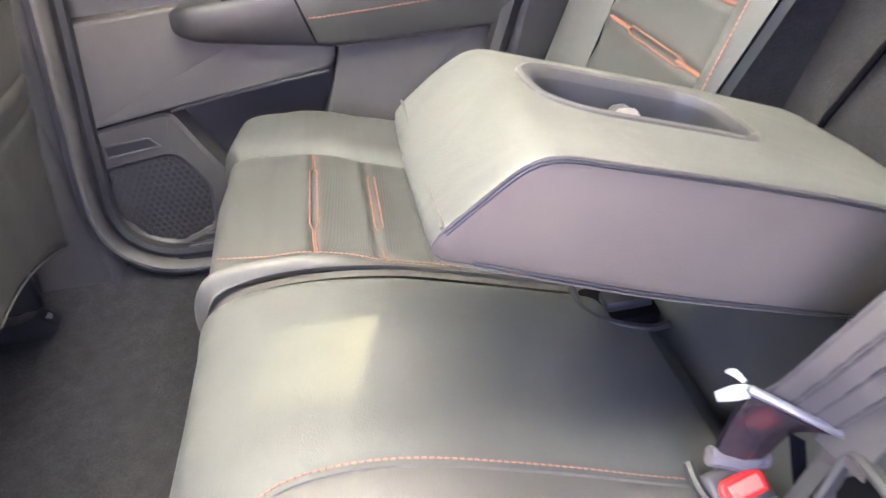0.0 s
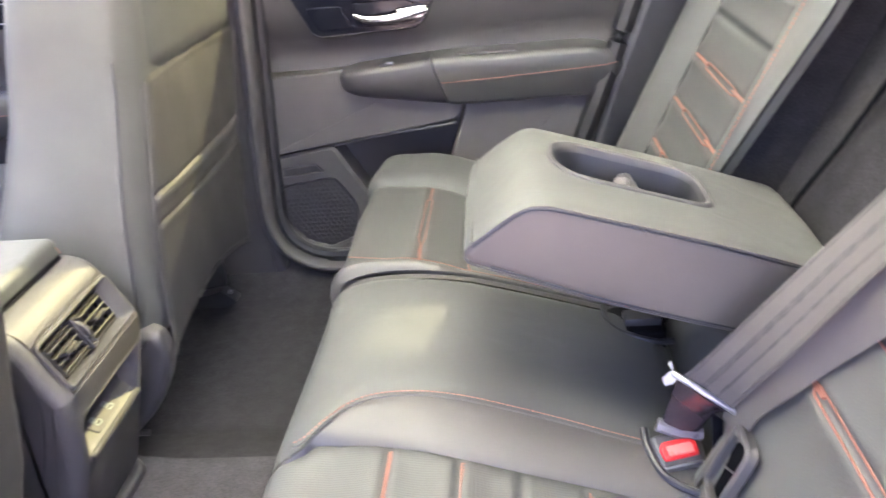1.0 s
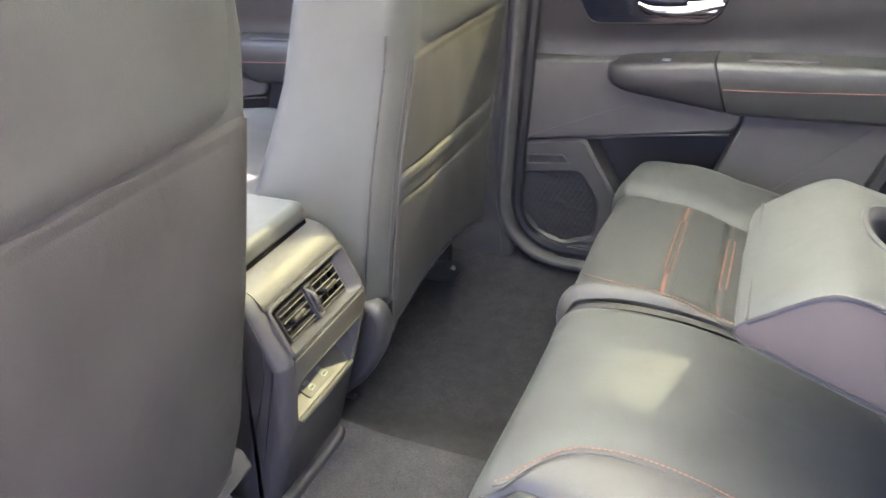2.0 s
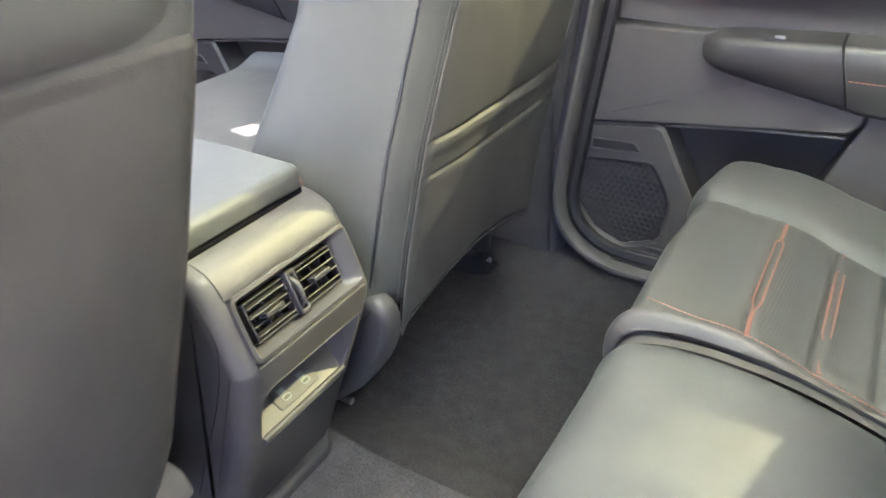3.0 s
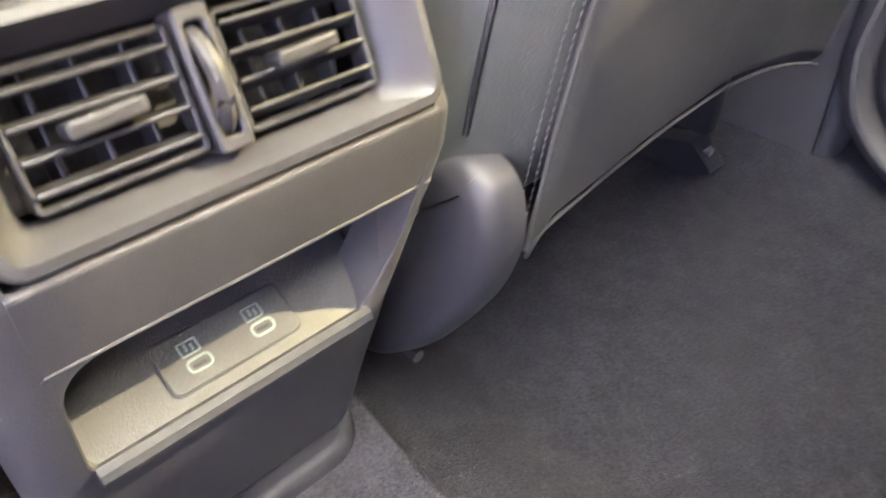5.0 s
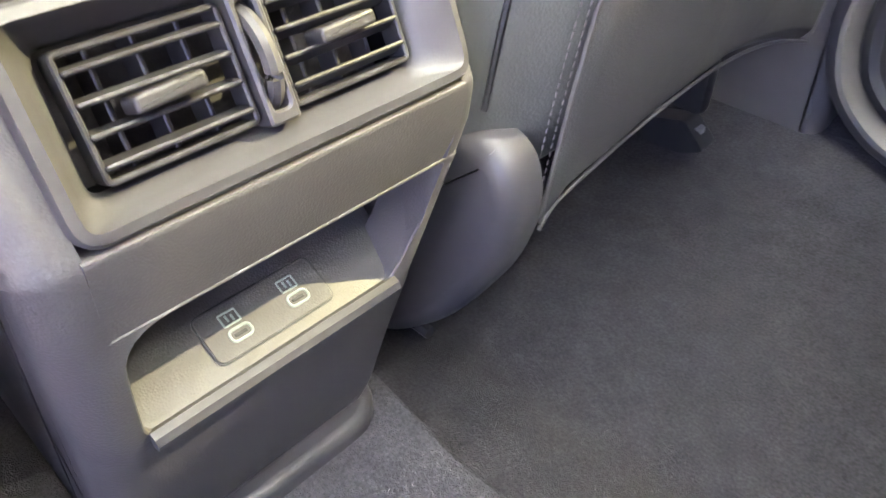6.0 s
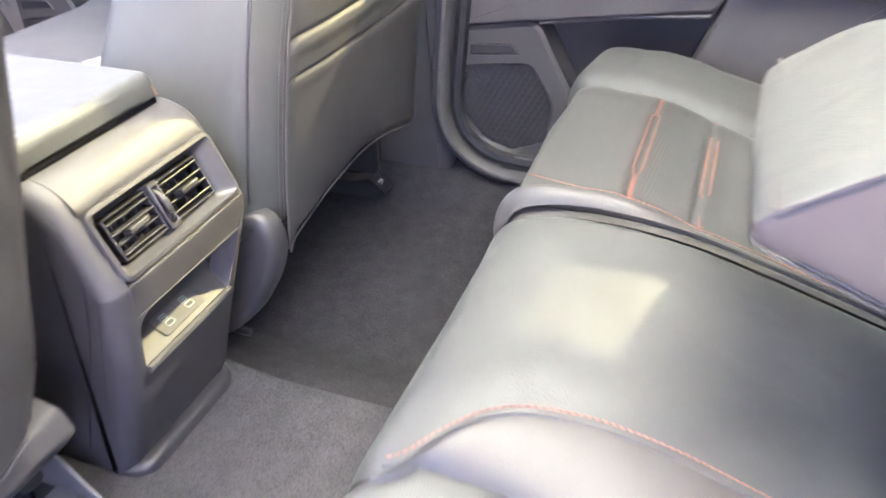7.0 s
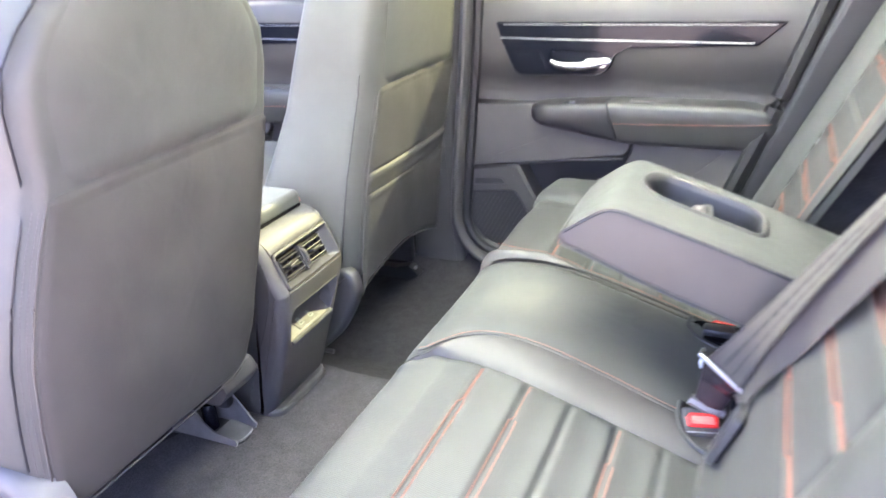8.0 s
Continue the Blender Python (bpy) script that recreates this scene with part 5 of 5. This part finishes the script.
part("tongue_bar", tube([bar_a, bar_a * 0.97 + bar_b * 0.03, (bar_a + bar_b) / 2, bar_a * 0.03 + bar_b * 0.97, bar_b], [0.0024, 0.0036, 0.0036, 0.0036, 0.0024], 10), STEEL, belt, "bright metal tongue bar")
part("tongue_plate", strap([(0.762, -0.134, 0.318), (0.759, -0.118, 0.272), (0.753, -0.114, 0.236)], [(0.808, -0.158, 0.290), (0.802, -0.130, 0.264), (0.790, -0.119, 0.228)], 10, 0.008), TONGUE_DARK, belt, "dark glossy moulded tongue")
part("tongue_shoulder", tube([(0.748, -0.114, 0.236), (0.770, -0.119, 0.229), (0.794, -0.117, 0.224)], 0.0078, 8), TONGUE, belt)
tag = thing("paper_tag", "torn white paper tag tied to the belt", "tag")
part("tag_sheet", strap([(0.758, -0.132, 0.322), (0.757, -0.117, 0.308), (0.754, -0.100, 0.287)], [(0.760, -0.134, 0.311), (0.760, -0.120, 0.295), (0.757, -0.101, 0.277)], 8, 0.0006), PAPER, tag)
part("tag_tail", strap([(0.757, -0.131, 0.325), (0.759, -0.114, 0.320), (0.760, -0.102, 0.309)], [(0.757, -0.128, 0.319), (0.758, -0.114, 0.313), (0.759, -0.102, 0.306)], 8, 0.0006), PAPER, tag)


def buckle(centre, across, down, label):
    """A buckle whose red button faces square to two directions: across it and down its face."""
    b = thing("belt_buckle", label, "belt buckle", at=centre, group="belt buckles")
    ax = Vector(across).normalized()
    nrm = Vector(down).cross(ax).normalized()
    nrm = nrm if nrm.z > 0 else -nrm
    ay = nrm.cross(ax)
    m = Matrix.Translation(centre) @ Matrix((ax, ay, nrm)).transposed().to_4x4()
    part("body", turned(slab(rounded([(-0.025, -0.020), (0.025, -0.020), (0.025, 0.020), (-0.025, 0.020)], 0.006), "z", -0.075, -0.001, 0.004), m), PLASTIC, b)
    part("button", turned(slab(rounded([(-0.0200, -0.0095), (0.0200, -0.0095), (0.0215, 0.004), (0.016, 0.0105), (-0.016, 0.0105), (-0.0215, 0.004)], 0.003), "z", -0.01, 0.003, 0.0025), m), RED, b, "red release button")
    # raised middle in paler red, its highlight put into the colour
    part("button_ridge", turned(slab(rounded([(-0.0145, -0.0060), (0.0145, -0.0060), (0.0145, 0.0050), (-0.0145, 0.0050)], 0.002), "z", 0.0, 0.0042, 0.001), m), RED_HIGHLIGHT, b, "paler middle of the button, a painted highlight")
    part("front_lip", turned(tube([(-0.022, -0.0165, 0.0), (0.022, -0.0165, 0.0)], 0.0012, 6), m), STEEL, b)
    return b


buckle((0.768, -0.134, 0.218), (0.046, 0.015, -0.003), (0.004, -0.014, -0.009), "black belt buckle with red button beside the cushion")
buckle((0.774, 0.152, 0.204), (0.9, -0.25, 0.0), (-0.3, -0.9, -0.45), "black belt buckle with red button under the armrest")
well = thing("buckle_well", "dark moulded well round the belt buckle", "seat trim")
# black sheet added where the gap beside the buckle is only shaded
part("well_shade", strap([(0.800, -0.128, 0.262), (0.799, -0.146, 0.226), (0.797, -0.168, 0.190)], [(0.809, -0.136, 0.258), (0.808, -0.154, 0.222), (0.808, -0.178, 0.186)], 12, 0.003), VOID, well, "black sheet standing in for shade in the gap")
part("well_rim", tube(curve([(0.736, -0.108, 0.224), (0.737, -0.132, 0.216), (0.752, -0.162, 0.205), (0.795, -0.176, 0.192), (0.82, -0.164, 0.190)], 24), 0.0045, 8), PLASTIC_DARK, well)
far_well = thing("buckle_well", "dark moulded well under the lowered armrest", "seat trim")
part("well_rim", tube(curve([(0.722, 0.140, 0.222), (0.722, 0.108, 0.220), (0.742, 0.086, 0.214), (0.780, 0.078, 0.204), (0.808, 0.088, 0.196)], 24), 0.0045, 8), PLASTIC_DARK, far_well)
# floor in the near-black fill: shade under the armrest as colour
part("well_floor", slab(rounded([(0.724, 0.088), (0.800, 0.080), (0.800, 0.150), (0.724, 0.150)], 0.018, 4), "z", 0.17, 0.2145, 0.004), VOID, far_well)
part("strap_end", box(0.770, 0.112, 0.219, 0.050, 0.026, 0.014, 0.004), PLASTIC_DARK, far_well)
guide = thing("belt_guide", "dark plastic belt guide loop at the backrest base", "belt guide")
gx, gz = Vector((-0.005, -0.062, 0.015)), Vector((0.027, -0.023, 0.076))
gn = gx.cross(gz).normalized()
gn = gn if gn.x < 0 else -gn
gm = Matrix.Translation((0.799, -0.198, 0.256)) @ Matrix((gn, gx.normalized(), gn.cross(gx.normalized()))).transposed().to_4x4()
g_o = rounded([(-0.032, -0.040), (0.026, -0.044), (0.034, 0.036), (-0.024, 0.042)], 0.014, 5)
part("frame", turned(bezel(g_o, shrink(g_o, 0.007), "x", -0.006, 0.005, 0.0025, -0.006), gm), PLASTIC_SMOOTH, guide)
# black plate in place of the shade within the loop
part("inner", turned(slab(shrink(g_o, 0.006), "x", -0.010, -0.004, 0.001), gm), VOID, guide)
part("clip", turned(tube([(-0.004, -0.02, -0.01), (-0.004, 0.01, 0.0), (-0.004, 0.012, -0.012)], 0.0012, 6), gm), PLASTIC_SMOOTH, guide)

far_belt = thing("hanging_belt", "dark seat belt hanging beside the far backrest", "seat belt")
part("strap", ribbon(curve([(1.06, 0.655, 0.98), (0.97, 0.650, 0.72), (0.90, 0.645, 0.52), (0.862, 0.640, 0.40), (0.85, 0.636, 0.30)], 24), (0.9, 0.25, -0.35), 0.046), WEBBING, far_belt)
part("tongue", box(0.885, 0.632, 0.455, 0.030, 0.012, 0.028, 0.004), STEEL, far_belt, "metal belt tongue")
part("tongue_cap", box(0.888, 0.630, 0.480, 0.036, 0.016, 0.020, 0.005), PLASTIC_SMOOTH, far_belt)
far_belt.location += Vector((0.030, 0.010, -0.066))

# ---- dashboard ----
dash = thing("dashboard", "dark dashboard with a glove box over the footwell", "dashboard")
part("dash_body", slab(rounded([(-1.60, 0.42), (-1.18, 0.40), (-1.02, 0.52), (-0.98, 0.66), (-1.06, 0.78), (-1.60, 0.80)], 0.04), "y", -0.72, 0.70, 0.01), PLASTIC_SMOOTH, dash)
part("glove_box", slab(rounded([(0.18, 0.43), (0.62, 0.43), (0.62, 0.60), (0.18, 0.60)], 0.02), "x", -1.08, -1.0, 0.01), PLASTIC, dash)
kick = part("kick_panel", slab(rounded([(-1.55, 0.0), (-0.98, 0.0), (-1.02, 0.22), (-1.10, 0.42), (-1.55, 0.45)], 0.05), "y", 0.74, 0.66, 0.03), PLASTIC)
kick.location = OFF
tagged(kick, "curved kick panel trim in the front footwell", "trim", kind="structure")
